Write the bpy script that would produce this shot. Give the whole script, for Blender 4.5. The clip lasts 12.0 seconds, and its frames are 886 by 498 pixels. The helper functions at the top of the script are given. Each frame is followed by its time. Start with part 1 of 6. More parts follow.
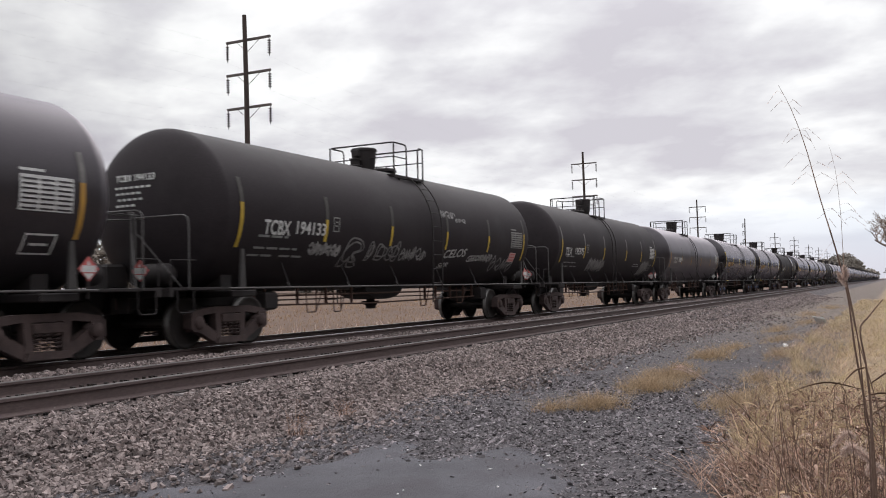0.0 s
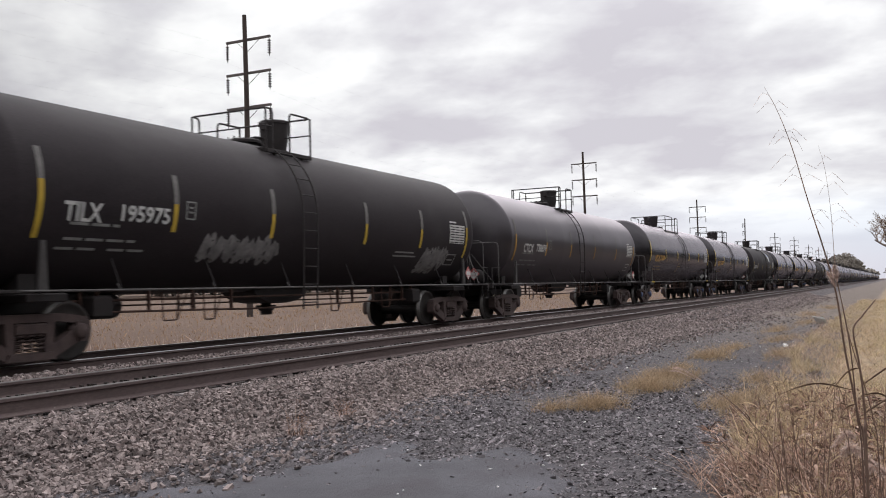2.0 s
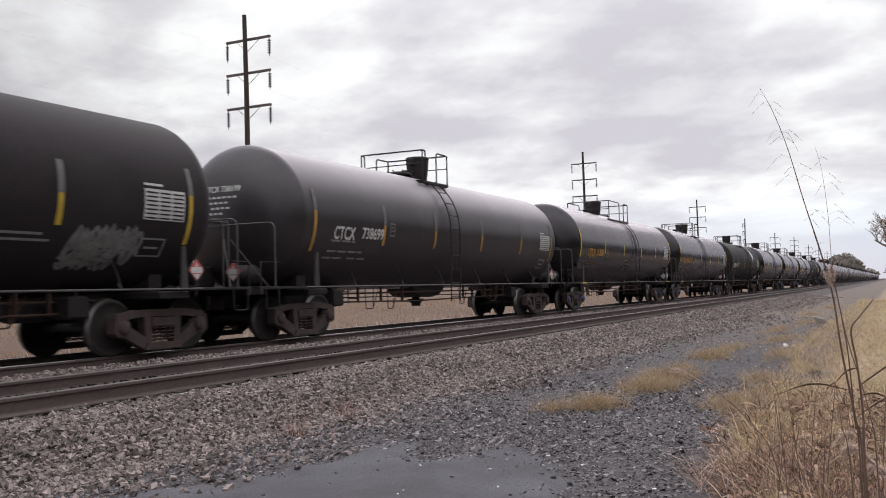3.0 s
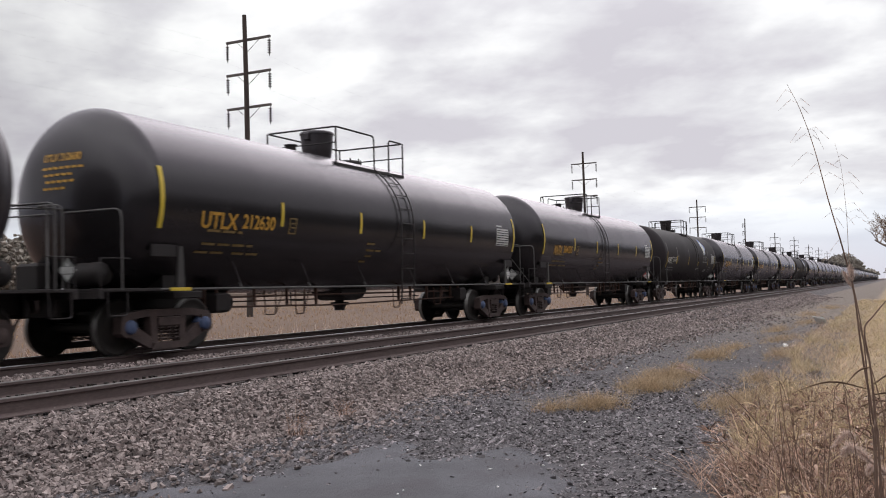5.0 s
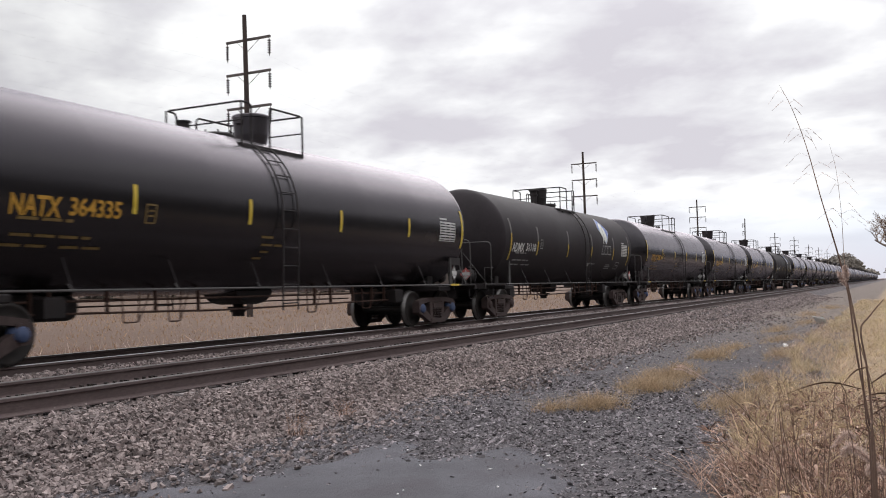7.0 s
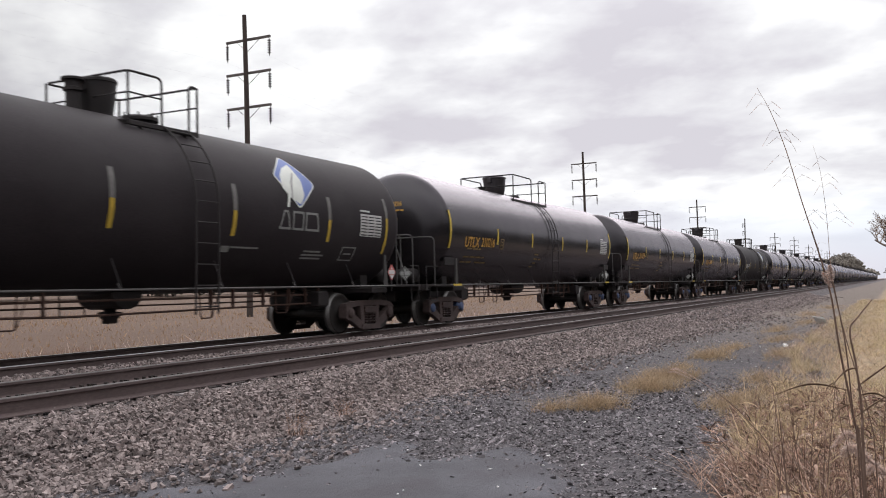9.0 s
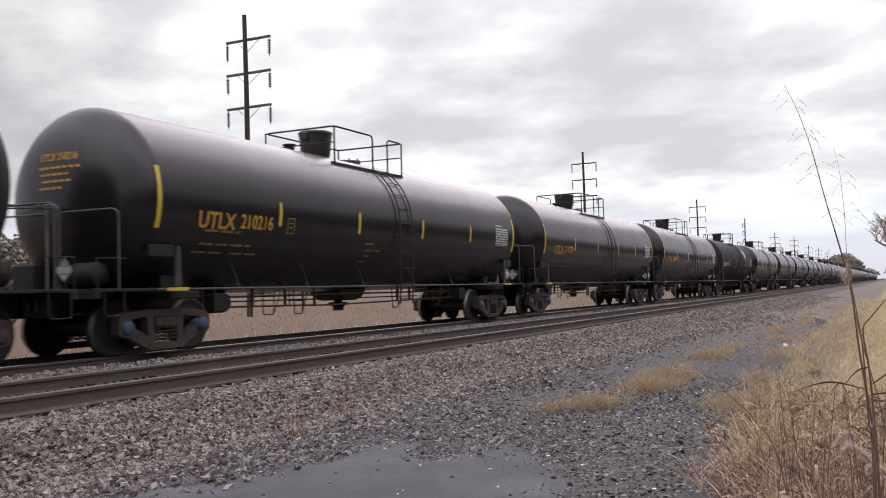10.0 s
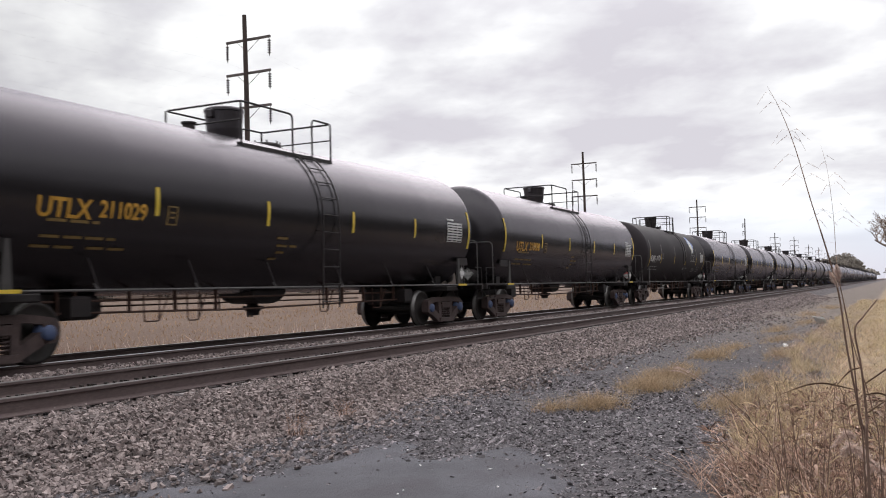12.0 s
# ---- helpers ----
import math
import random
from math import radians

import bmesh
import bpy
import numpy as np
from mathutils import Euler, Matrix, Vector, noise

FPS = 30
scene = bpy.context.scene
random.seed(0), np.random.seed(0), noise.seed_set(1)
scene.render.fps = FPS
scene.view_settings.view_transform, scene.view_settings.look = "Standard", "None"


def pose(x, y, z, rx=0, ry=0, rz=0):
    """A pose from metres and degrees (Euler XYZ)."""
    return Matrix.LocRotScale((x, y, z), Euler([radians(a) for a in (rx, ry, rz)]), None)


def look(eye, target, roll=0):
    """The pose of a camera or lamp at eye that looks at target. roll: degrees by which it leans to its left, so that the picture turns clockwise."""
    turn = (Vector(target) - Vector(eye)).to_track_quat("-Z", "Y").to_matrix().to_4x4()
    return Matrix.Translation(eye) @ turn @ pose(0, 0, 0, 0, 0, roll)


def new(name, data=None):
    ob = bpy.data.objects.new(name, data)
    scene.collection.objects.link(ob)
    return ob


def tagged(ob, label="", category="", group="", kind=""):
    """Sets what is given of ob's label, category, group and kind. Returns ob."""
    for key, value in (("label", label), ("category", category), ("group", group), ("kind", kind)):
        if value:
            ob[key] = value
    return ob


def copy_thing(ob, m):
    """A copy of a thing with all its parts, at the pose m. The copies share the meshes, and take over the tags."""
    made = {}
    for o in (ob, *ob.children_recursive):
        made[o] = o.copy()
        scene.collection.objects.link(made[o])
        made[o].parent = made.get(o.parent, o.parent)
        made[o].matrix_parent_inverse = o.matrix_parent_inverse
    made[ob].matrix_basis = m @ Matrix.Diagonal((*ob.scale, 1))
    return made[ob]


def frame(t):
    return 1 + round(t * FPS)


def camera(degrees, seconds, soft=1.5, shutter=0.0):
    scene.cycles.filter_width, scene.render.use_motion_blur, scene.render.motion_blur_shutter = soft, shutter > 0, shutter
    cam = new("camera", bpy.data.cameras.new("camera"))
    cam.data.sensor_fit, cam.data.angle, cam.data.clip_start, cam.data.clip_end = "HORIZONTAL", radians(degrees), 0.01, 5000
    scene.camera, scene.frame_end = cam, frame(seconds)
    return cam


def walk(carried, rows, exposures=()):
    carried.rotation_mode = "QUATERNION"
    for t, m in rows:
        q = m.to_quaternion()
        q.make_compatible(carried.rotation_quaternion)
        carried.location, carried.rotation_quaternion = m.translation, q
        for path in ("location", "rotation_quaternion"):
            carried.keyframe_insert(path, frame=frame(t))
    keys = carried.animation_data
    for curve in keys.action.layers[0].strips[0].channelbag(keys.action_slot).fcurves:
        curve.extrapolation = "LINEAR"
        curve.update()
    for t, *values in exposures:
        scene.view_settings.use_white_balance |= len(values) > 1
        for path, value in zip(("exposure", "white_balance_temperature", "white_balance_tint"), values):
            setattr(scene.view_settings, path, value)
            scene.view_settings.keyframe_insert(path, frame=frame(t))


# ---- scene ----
# ---- camera ----
ZR = 0.55                      # rail top above the gravel
EYE = Vector((0.0, 0.0, ZR + 0.932))
YAW, PITCH = radians(63.946), radians(2.538)
FWD = Vector((math.sin(YAW) * math.cos(PITCH), math.cos(YAW) * math.cos(PITCH), math.sin(PITCH)))
cam = camera(51.45, 12.0, soft=1.0, shutter=0.2)
STAND = look(EYE, EYE + FWD * 20, -1.505)
walk(cam, [(0.0, STAND), (12.0, STAND)], exposures=((0.0, -0.05, 6450, 15.5), (5.0, -0.04, 6450, 15.5), (7.0, 0.04, 6450, 15.5), (12.0, 0.05, 6450, 15.5)))

# ---- plan ----
Y1, Y2 = 8.515, 12.17          # centre lines of the near and the far track
GAUGE = 1.51                   # between the middles of the rail heads
rnd = random.Random(7)
rng = np.random.default_rng(7)

# ---- world and light ----
world = bpy.data.worlds.new("overcast")
scene.world = world
world.use_nodes = True
wn, wl = world.node_tree.nodes, world.node_tree.links
wn.clear()


def wnode(kind, **kw):
    n = wn.new(kind)
    for k, v in kw.items():
        n.inputs[k].default_value = v
    return n


w_out = wnode("ShaderNodeOutputWorld")
w_bg = wnode("ShaderNodeBackground", Strength=1.0)
w_sky = wnode("ShaderNodeTexSky")
w_sky.sky_type = "NISHITA"
w_sky.sun_disc = False
w_sky.sun_elevation = radians(28)
w_sky.sun_rotation = radians(62)
w_gain = wnode("ShaderNodeVectorMath")
w_gain.operation = "SCALE"
w_gain.inputs["Scale"].default_value = 0.10
wl.new(w_sky.outputs[0], w_gain.inputs[0])
# the cloud deck: the direction laid out on a flat layer overhead
w_tc = wnode("ShaderNodeTexCoord")
w_sep = wnode("ShaderNodeSeparateXYZ")
wl.new(w_tc.outputs["Generated"], w_sep.inputs[0])
w_up = wnode("ShaderNodeMath")
w_up.operation = "MAXIMUM"
w_up.inputs[1].default_value = 0.0
wl.new(w_sep.outputs["Z"], w_up.inputs[0])
w_add = wnode("ShaderNodeMath")
w_add.operation = "ADD"
w_add.inputs[1].default_value = 0.24
wl.new(w_up.outputs[0], w_add.inputs[0])
w_div = wnode("ShaderNodeVectorMath")
w_div.operation = "DIVIDE"
wl.new(w_tc.outputs["Generated"], w_div.inputs[0])
w_comb = wnode("ShaderNodeCombineXYZ")
w_comb.inputs[2].default_value = 1.0
wl.new(w_add.outputs[0], w_comb.inputs[0])
wl.new(w_add.outputs[0], w_comb.inputs[1])
wl.new(w_comb.outputs[0], w_div.inputs[1])
w_map = wnode("ShaderNodeMapping")
w_map.inputs["Rotation"].default_value = (0, 0, radians(-28))
w_map.inputs["Scale"].default_value = (1.15, 1.0, 1.0)
w_map.inputs["Location"].default_value = (3.1, 1.7, 0)
wl.new(w_div.outputs[0], w_map.inputs[0])
w_n1 = wnode("ShaderNodeTexNoise", Scale=1.3, Detail=5.0, Roughness=0.5, Distortion=0.15)
wl.new(w_map.outputs[0], w_n1.inputs["Vector"])
w_n2 = wnode("ShaderNodeTexNoise", Scale=4.0, Detail=5.0, Roughness=0.52, Distortion=0.1)
wl.new(w_map.outputs[0], w_n2.inputs["Vector"])
w_mixn = wnode("ShaderNodeMath")
w_mixn.operation = "MULTIPLY_ADD"
w_mixn.inputs[1].default_value = 0.65
wl.new(w_n2.outputs[0], w_mixn.inputs[0])
wl.new(w_n1.outputs[0], w_mixn.inputs[2])
w_ramp = wnode("ShaderNodeValToRGB")
cr = w_ramp.color_ramp
cr.elements[0].position, cr.elements[0].color = 0.66, (0.54, 0.54, 0.565, 1)
cr.elements[1].position, cr.elements[1].color = 1.0, (0.91, 0.945, 0.91, 1)
e = cr.elements.new(0.80)
e.color = (0.66, 0.678, 0.68, 1)
wl.new(w_mixn.outputs[0], w_ramp.inputs[0])
# the deck is brighter towards the veiled sun low over the line
w_dot = wnode("ShaderNodeVectorMath")
w_dot.operation = "DOT_PRODUCT"
w_dot.inputs[1].default_value = (0.965, 0.18, 0.19)
wl.new(w_tc.outputs["Generated"], w_dot.inputs[0])
w_glow = wnode("ShaderNodeMapRange")
w_glow.inputs["From Min"].default_value = 0.62
w_glow.inputs["From Max"].default_value = 1.0
w_glow.inputs["To Min"].default_value = 0.80
w_glow.inputs["To Max"].default_value = 1.24
w_glow.interpolation_type = "SMOOTHSTEP"
wl.new(w_dot.outputs["Value"], w_glow.inputs[0])
w_cl = wnode("ShaderNodeVectorMath")
w_cl.operation = "SCALE"
wl.new(w_ramp.outputs[0], w_cl.inputs[0])
# and, as under any overcast, brighter overhead than low down
w_zen = wnode("ShaderNodeMapRange")
w_zen.inputs["From Min"].default_value = 0.24
w_zen.inputs["From Max"].default_value = 0.80
w_zen.inputs["To Min"].default_value = 1.0
w_zen.inputs["To Max"].default_value = 3.0
w_zen.interpolation_type = "SMOOTHSTEP"
wl.new(w_sep.outputs["Z"], w_zen.inputs[0])
w_lum = wnode("ShaderNodeMath")
w_lum.operation = "MULTIPLY"
wl.new(w_glow.outputs[0], w_lum.inputs[0])
wl.new(w_zen.outputs[0], w_lum.inputs[1])
wl.new(w_lum.outputs[0], w_cl.inputs["Scale"])
# a strip of clear blue-grey sky under the deck, near the horizon
w_hor = wnode("ShaderNodeMapRange")
w_hor.inputs["From Min"].default_value = 0.025
w_hor.inputs["From Max"].default_value = 0.095
wl.new(w_sep.outputs["Z"], w_hor.inputs[0])
w_mix = wnode("ShaderNodeMix")
w_mix.data_type = "RGBA"
wl.new(w_hor.outputs[0], w_mix.inputs["Factor"])
w_low = wnode("ShaderNodeMix")
w_low.data_type = "RGBA"
w_low.inputs["Factor"].default_value = 0.25
w_low.inputs["A"].default_value = (0.54, 0.68, 0.90, 1)
wl.new(w_gain.outputs[0], w_low.inputs["B"])
wl.new(w_low.outputs["Result"], w_mix.inputs["A"])
wl.new(w_cl.outputs[0], w_mix.inputs["B"])
wl.new(w_mix.outputs["Result"], w_bg.inputs[0])
wl.new(w_bg.outputs[0], w_out.inputs[0])

sun_data = bpy.data.lights.new("sun", "SUN")
sun_data.energy, sun_data.angle, sun_data.color = 0.6, radians(45), (1.0, 0.97, 0.93)
sun = new("sun", sun_data)
sun.matrix_world = look((0, 0, 60), Vector((0, 0, 60)) - Vector((0.86, 0.16, 0.60)) * 10)


# ---- materials ----
def material(name, color, rough=0.6, metal=0.0, color2=None, scale=6.0, fine=60.0, bump=0.15, dist=0.01,
             spec=0.5, island=0.0, obrand=0.0, color3=None, blotch=1.2, stretch=None, coat=0.0, thin=0.0, gloss=None):
    """Two scales of variation between color and color2, large blotches of color3, and a fine relief."""
    m = bpy.data.materials.new(name)
    m.use_nodes = True
    n, l = m.node_tree.nodes, m.node_tree.links
    bs = n["Principled BSDF"]
    bs.inputs["Roughness"].default_value = rough
    bs.inputs["Metallic"].default_value = metal
    bs.inputs["Specular IOR Level"].default_value = spec
    bs.inputs["Coat Weight"].default_value = coat
    bs.inputs["Coat Roughness"].default_value = 0.12
    tc = n.new("ShaderNodeTexCoord")
    src = tc.outputs["Object"]
    if stretch:
        mp = n.new("ShaderNodeMapping")
        mp.inputs["Scale"].default_value = stretch
        l.new(src, mp.inputs[0])
        src = mp.outputs[0]

    def tex(sc, det=5.0):
        t = n.new("ShaderNodeTexNoise")
        t.inputs["Scale"].default_value = sc
        t.inputs["Detail"].default_value = det
        t.inputs["Roughness"].default_value = 0.6
        l.new(src, t.inputs["Vector"])
        return t

    def ramp(sock, a, b):
        r = n.new("ShaderNodeMapRange")
        r.inputs["From Min"].default_value, r.inputs["From Max"].default_value = a, b
        l.new(sock, r.inputs[0])
        return r.outputs[0]

    def mix(fac, a, b):
        x = n.new("ShaderNodeMix")
        x.data_type = "RGBA"
        l.new(fac, x.inputs["Factor"])
        for key, val in (("A", a), ("B", b)):
            if isinstance(val, tuple):
                x.inputs[key].default_value = (*val, 1)
            else:
                l.new(val, x.inputs[key])
        return x.outputs["Result"]

    c2 = color2 or tuple(min(1, c * 1.5 + 0.01) for c in color)
    t1, t2 = tex(scale), tex(fine)
    cur = mix(ramp(t1.outputs[0], 0.35, 0.68), color, c2)
    dark = tuple(c * 0.55 for c in color)
    cur2 = mix(ramp(t2.outputs[0], 0.62, 0.30), cur, dark)
    x = n.new("ShaderNodeMix")
    x.data_type = "RGBA"
    x.inputs["Factor"].default_value = 0.5
    l.new(cur, x.inputs["A"])
    l.new(cur2, x.inputs["B"])
    cur = x.outputs["Result"]
    if color3:
        t3 = tex(blotch, 4.0)
        cur = mix(ramp(t3.outputs[0], 0.50, 0.66), cur, color3)
    for amount, kind, out in ((island, "ShaderNodeNewGeometry", "Random Per Island"), (obrand, "ShaderNodeObjectInfo", "Random")):
        if amount:
            g = n.new(kind)
            hsv = n.new("ShaderNodeHueSaturation")
            r = n.new("ShaderNodeMapRange")
            r.inputs["To Min"].default_value, r.inputs["To Max"].default_value = 1 - amount, 1 + amount
            l.new(g.outputs[out], r.inputs[0])
            l.new(r.outputs[0], hsv.inputs["Value"])
            l.new(cur, hsv.inputs["Color"])
            cur = hsv.outputs[0]
    l.new(cur, bs.inputs["Base Color"])
    if thin:                                             # light passes through dry leaves
        tr = n.new("ShaderNodeBsdfTranslucent")
        l.new(cur, tr.inputs["Color"])
        ms = n.new("ShaderNodeMixShader")
        ms.inputs[0].default_value = thin
        l.new(bs.outputs[0], ms.inputs[1])
        l.new(tr.outputs[0], ms.inputs[2])
        l.new(ms.outputs[0], n["Material Output"].inputs[0])
    if gloss:                                            # dusty varnish: a mirror that strengthens towards grazing
        gl = n.new("ShaderNodeBsdfGlossy")
        gl.inputs["Color"].default_value = (0.99, 0.94, 1.0, 1)
        gl.inputs["Roughness"].default_value = gloss[2]
        lw = n.new("ShaderNodeLayerWeight")
        lw.inputs["Blend"].default_value = 0.5
        pw = n.new("ShaderNodeMath")
        pw.operation = "POWER"
        pw.inputs[1].default_value = 4.0
        l.new(lw.outputs["Facing"], pw.inputs[0])
        ma = n.new("ShaderNodeMath")
        ma.operation = "MULTIPLY_ADD"
        ma.inputs[1].default_value, ma.inputs[2].default_value = gloss[1], gloss[0]
        l.new(pw.outputs[0], ma.inputs[0])
        ms = n.new("ShaderNodeMixShader")
        l.new(ma.outputs[0], ms.inputs[0])
        l.new(bs.outputs[0], ms.inputs[1])
        l.new(gl.outputs[0], ms.inputs[2])
        l.new(ms.outputs[0], n["Material Output"].inputs[0])
    rr = n.new("ShaderNodeMapRange")
    rr.inputs["To Min"].default_value, rr.inputs["To Max"].default_value = max(0.03, rough - 0.10), min(1, rough + 0.12)
    l.new(t1.outputs[0], rr.inputs[0])
    l.new(rr.outputs[0], bs.inputs["Roughness"])
    if bump:
        b = n.new("ShaderNodeBump")
        b.inputs["Strength"].default_value = bump
        b.inputs["Distance"].default_value = dist
        l.new(t2.outputs[0], b.inputs["Height"])
        l.new(b.outputs[0], bs.inputs["Normal"])
    return m


M_GLOSS = material("gloss_black_paint", (0.00585, 0.00481, 0.00559), 0.50, 0, (0.0104, 0.00871, 0.00988), 0.6, 35, 0.012, 0.002,
                   color3=(0.013, 0.01131, 0.01248), blotch=0.5, stretch=(0.6, 1, 1), spec=0.05, gloss=(0.046, 0.44, 0.25))
M_SATIN = material("satin_black_paint", (0.02375, 0.01975, 0.02188), 0.45, 0, (0.0325, 0.02775, 0.03037), 0.8, 40, 0.03, 0.002,
                   color3=(0.0375, 0.03375, 0.035), blotch=0.6, stretch=(0.6, 1, 1), spec=0.05, gloss=(0.046, 0.30, 0.33))
M_MATTE = material("weathered_black_paint", (0.02552, 0.0207, 0.02304), 0.60, 0, (0.03796, 0.03174, 0.0345), 0.9, 45, 0.05, 0.003,
                   color3=(0.0345, 0.0299, 0.03163), blotch=0.7, stretch=(0.5, 1, 1), spec=0.12)
M_FRAME = material("grimy_black_steel", (0.013, 0.0097, 0.01), 0.75, 0.0, (0.027, 0.02, 0.0198), 3, 40, 0.2, 0.004)
M_TRUCK = material("dusty_cast_steel", (0.05365, 0.03613, 0.03441), 0.85, 0.0, (0.09716, 0.06624, 0.06108), 5, 60, 0.3, 0.004)
M_WHEEL = material("wheel_steel", (0.01945, 0.01596, 0.0147), 0.75, 0.0, (0.03713, 0.02939, 0.02603), 6, 60, 0.2, 0.003)
M_TREAD = material("worn_wheel_rim", (0.16, 0.155, 0.15), 0.42, 0.8, (0.24, 0.23, 0.22), 8, 60, 0.05, 0.001)
M_PIPE = material("dull_grey_pipe", (0.0663, 0.06162, 0.06006), 0.55, 0.0, (0.1014, 0.09516, 0.09204), 8, 60, 0.1, 0.002)
M_WEB = material("grey_web_plate", (0.034, 0.031, 0.030), 0.6, 0.0, (0.060, 0.055, 0.053), 8, 60, 0.1, 0.002)
M_DIMSTRIP = material("blackened_strip", (0.042, 0.039, 0.036), 0.7, 0, (0.070, 0.065, 0.058), 9, 60, 0.05, 0.001)
M_OLDSPRAY = material("old_dim_spray_paint", (0.24, 0.23, 0.226), 0.8, 0, (0.11, 0.105, 0.103), 5, 30, 0.05, 0.001)
M_ROD = material("rusty_pipe", (0.062, 0.031, 0.023), 0.8, 0.0, (0.095, 0.050, 0.037), 8, 60, 0.2, 0.002)
M_BLUE = material("blue_bearing_cap", (0.055, 0.085, 0.18), 0.6, 0, (0.085, 0.11, 0.20), 9, 60, 0.05, 0.002)
M_YELLOW = material("yellow_reflective_strip", (0.62, 0.44, 0.03), 0.5, 0, (0.70, 0.52, 0.07), 6, 60, 0.05, 0.001)
M_AMBER = material("yellow_stencil_paint", (0.62, 0.33, 0.035), 0.6, 0, (0.46, 0.23, 0.025), 12, 70, 0.05, 0.001)
M_FADED = material("faded_strip_white", (0.11, 0.105, 0.10), 0.65, 0, (0.19, 0.18, 0.17), 9, 60, 0.05, 0.001)
M_ORANGE = material("aged_orange_strip", (0.50, 0.27, 0.04), 0.6, 0, (0.40, 0.22, 0.05), 6, 60, 0.05, 0.001)
M_WHITE = material("white_stencil_paint", (0.66, 0.66, 0.64), 0.6, 0, (0.48, 0.48, 0.47), 10, 70, 0.05, 0.001)
M_DIMAMBER = material("faded_yellow_print", (0.24, 0.15, 0.038), 0.7, 0, (0.15, 0.10, 0.035), 12, 70, 0.05, 0.001)
M_PLUME = material("pinkish_seed_plume", (0.66, 0.50, 0.43), 0.8, 0, (0.82, 0.68, 0.60), 5, 40, 0.1, 0.003, island=0.4, thin=0.4)
M_OLDYEL = material("aged_yellow_strip", (0.56, 0.38, 0.035), 0.6, 0, (0.44, 0.29, 0.03), 6, 60, 0.05, 0.001)
M_PALERED = material("bleached_red_sign", (0.62, 0.40, 0.37), 0.6, 0, (0.52, 0.30, 0.28), 8, 60, 0.03, 0.001)
M_GREYT = material("dulled_white_paint", (0.20, 0.20, 0.19), 0.7, 0, (0.30, 0.30, 0.29), 10, 70, 0.05, 0.001)
M_SPRAY = material("faded_grey_spray_paint", (0.36, 0.35, 0.345), 0.8, 0, (0.12, 0.115, 0.113), 5, 30, 0.05, 0.001)
M_TAG = material("white_spray_paint", (0.52, 0.51, 0.50), 0.8, 0, (0.22, 0.215, 0.21), 7, 30, 0.05, 0.001)
M_RED = material("placard_red", (0.55, 0.13, 0.12), 0.5, 0, (0.48, 0.10, 0.10), 9, 60, 0.03, 0.001)
M_LOGO = material("logo_blue", (0.10, 0.16, 0.42), 0.5, 0, (0.13, 0.19, 0.46), 4, 60, 0.03, 0.001)
M_LEAF = material("logo_white", (0.72, 0.74, 0.68), 0.5, 0, (0.62, 0.64, 0.60), 4, 60, 0.03, 0.001)
M_RAIL = material("rail_side_rust", (0.09504, 0.06669, 0.06344), 0.85, 0.0, (0.1299, 0.09487, 0.09008), 3, 50, 0.2, 0.003, stretch=(0.3, 0.955, 0.985))
M_RAILDULL = material("dull_rail_head", (0.11, 0.099, 0.0935), 0.5, 0.25, (0.1485, 0.1348, 0.1293), 4, 60, 0.05, 0.001, stretch=(0.2, 1, 1))
M_RAILTOP = material("polished_rail_head", (0.372, 0.366, 0.36), 0.28, 0.9, (0.3, 0.294, 0.288), 4, 60, 0.02, 0.001, stretch=(0.2, 1, 1))
M_TIE = material("weathered_tie_wood", (0.176, 0.1513, 0.1474), 0.9, 0, (0.2816, 0.2479, 0.2427), 3, 40, 0.5, 0.01, obrand=0.3, stretch=(4, 0.573, 0.985))
M_PLATE = material("tie_plate_steel", (0.022, 0.017, 0.015), 0.8, 0.0, (0.045, 0.034, 0.029), 7, 60, 0.2, 0.003)
M_STONE = material("ballast_stone", (0.184, 0.147, 0.1397), 0.9, 0, (0.2951, 0.2419, 0.2275), 9, 70, 0.6, 0.006, island=0.6)
M_PIECE = material("ballast_stone_single", (0.1882, 0.1511, 0.1438), 0.9, 0, (0.2867, 0.2369, 0.2235), 9, 70, 0.5, 0.006, obrand=0.55)
# darker than its stones: shade in the gaps is put into this colour
M_BED = material("ballast_bed", (0.05341, 0.04309, 0.04408), 0.9, 0, (0.1211, 0.09926, 0.1014), 16, 45, 1.0, 0.03, color3=(0.09255, 0.07834, 0.08393), blotch=0.6)
M_CHIP = material("dark_gravel_chip", (0.09707, 0.08593, 0.09095), 0.85, 0, (0.2678, 0.2371, 0.2482), 6, 60, 0.3, 0.005, island=0.8)
M_ASPHALT = material("worn_asphalt", (0.07101, 0.06845, 0.07872), 0.9, 0, (0.1301, 0.1258, 0.142), 1.3, 90, 1.0, 0.012, color3=(0.06626, 0.0604, 0.06897), blotch=0.8)
M_POLE = material("creosoted_pole", (0.040, 0.028, 0.024), 0.85, 0, (0.075, 0.055, 0.045), 3, 30, 0.4, 0.01, stretch=(3, 3, 0.3))
M_ARM = material("crossarm_wood", (0.10, 0.085, 0.08), 0.85, 0, (0.15, 0.13, 0.12), 4, 30, 0.3, 0.008)
M_INSUL = material("dark_glazed_insulator", (0.035, 0.028, 0.030), 0.3, 0, (0.05, 0.04, 0.04), 8, 60, 0.02, 0.001)
M_WIRE = material("weathered_wire", (0.45, 0.45, 0.46), 0.5, 0.3)
M_STRAW = material("dry_straw", (0.5, 0.365, 0.225), 0.75, 0, (0.7, 0.54, 0.36), 3, 30, 0.1, 0.004, island=0.45, thin=0.4)
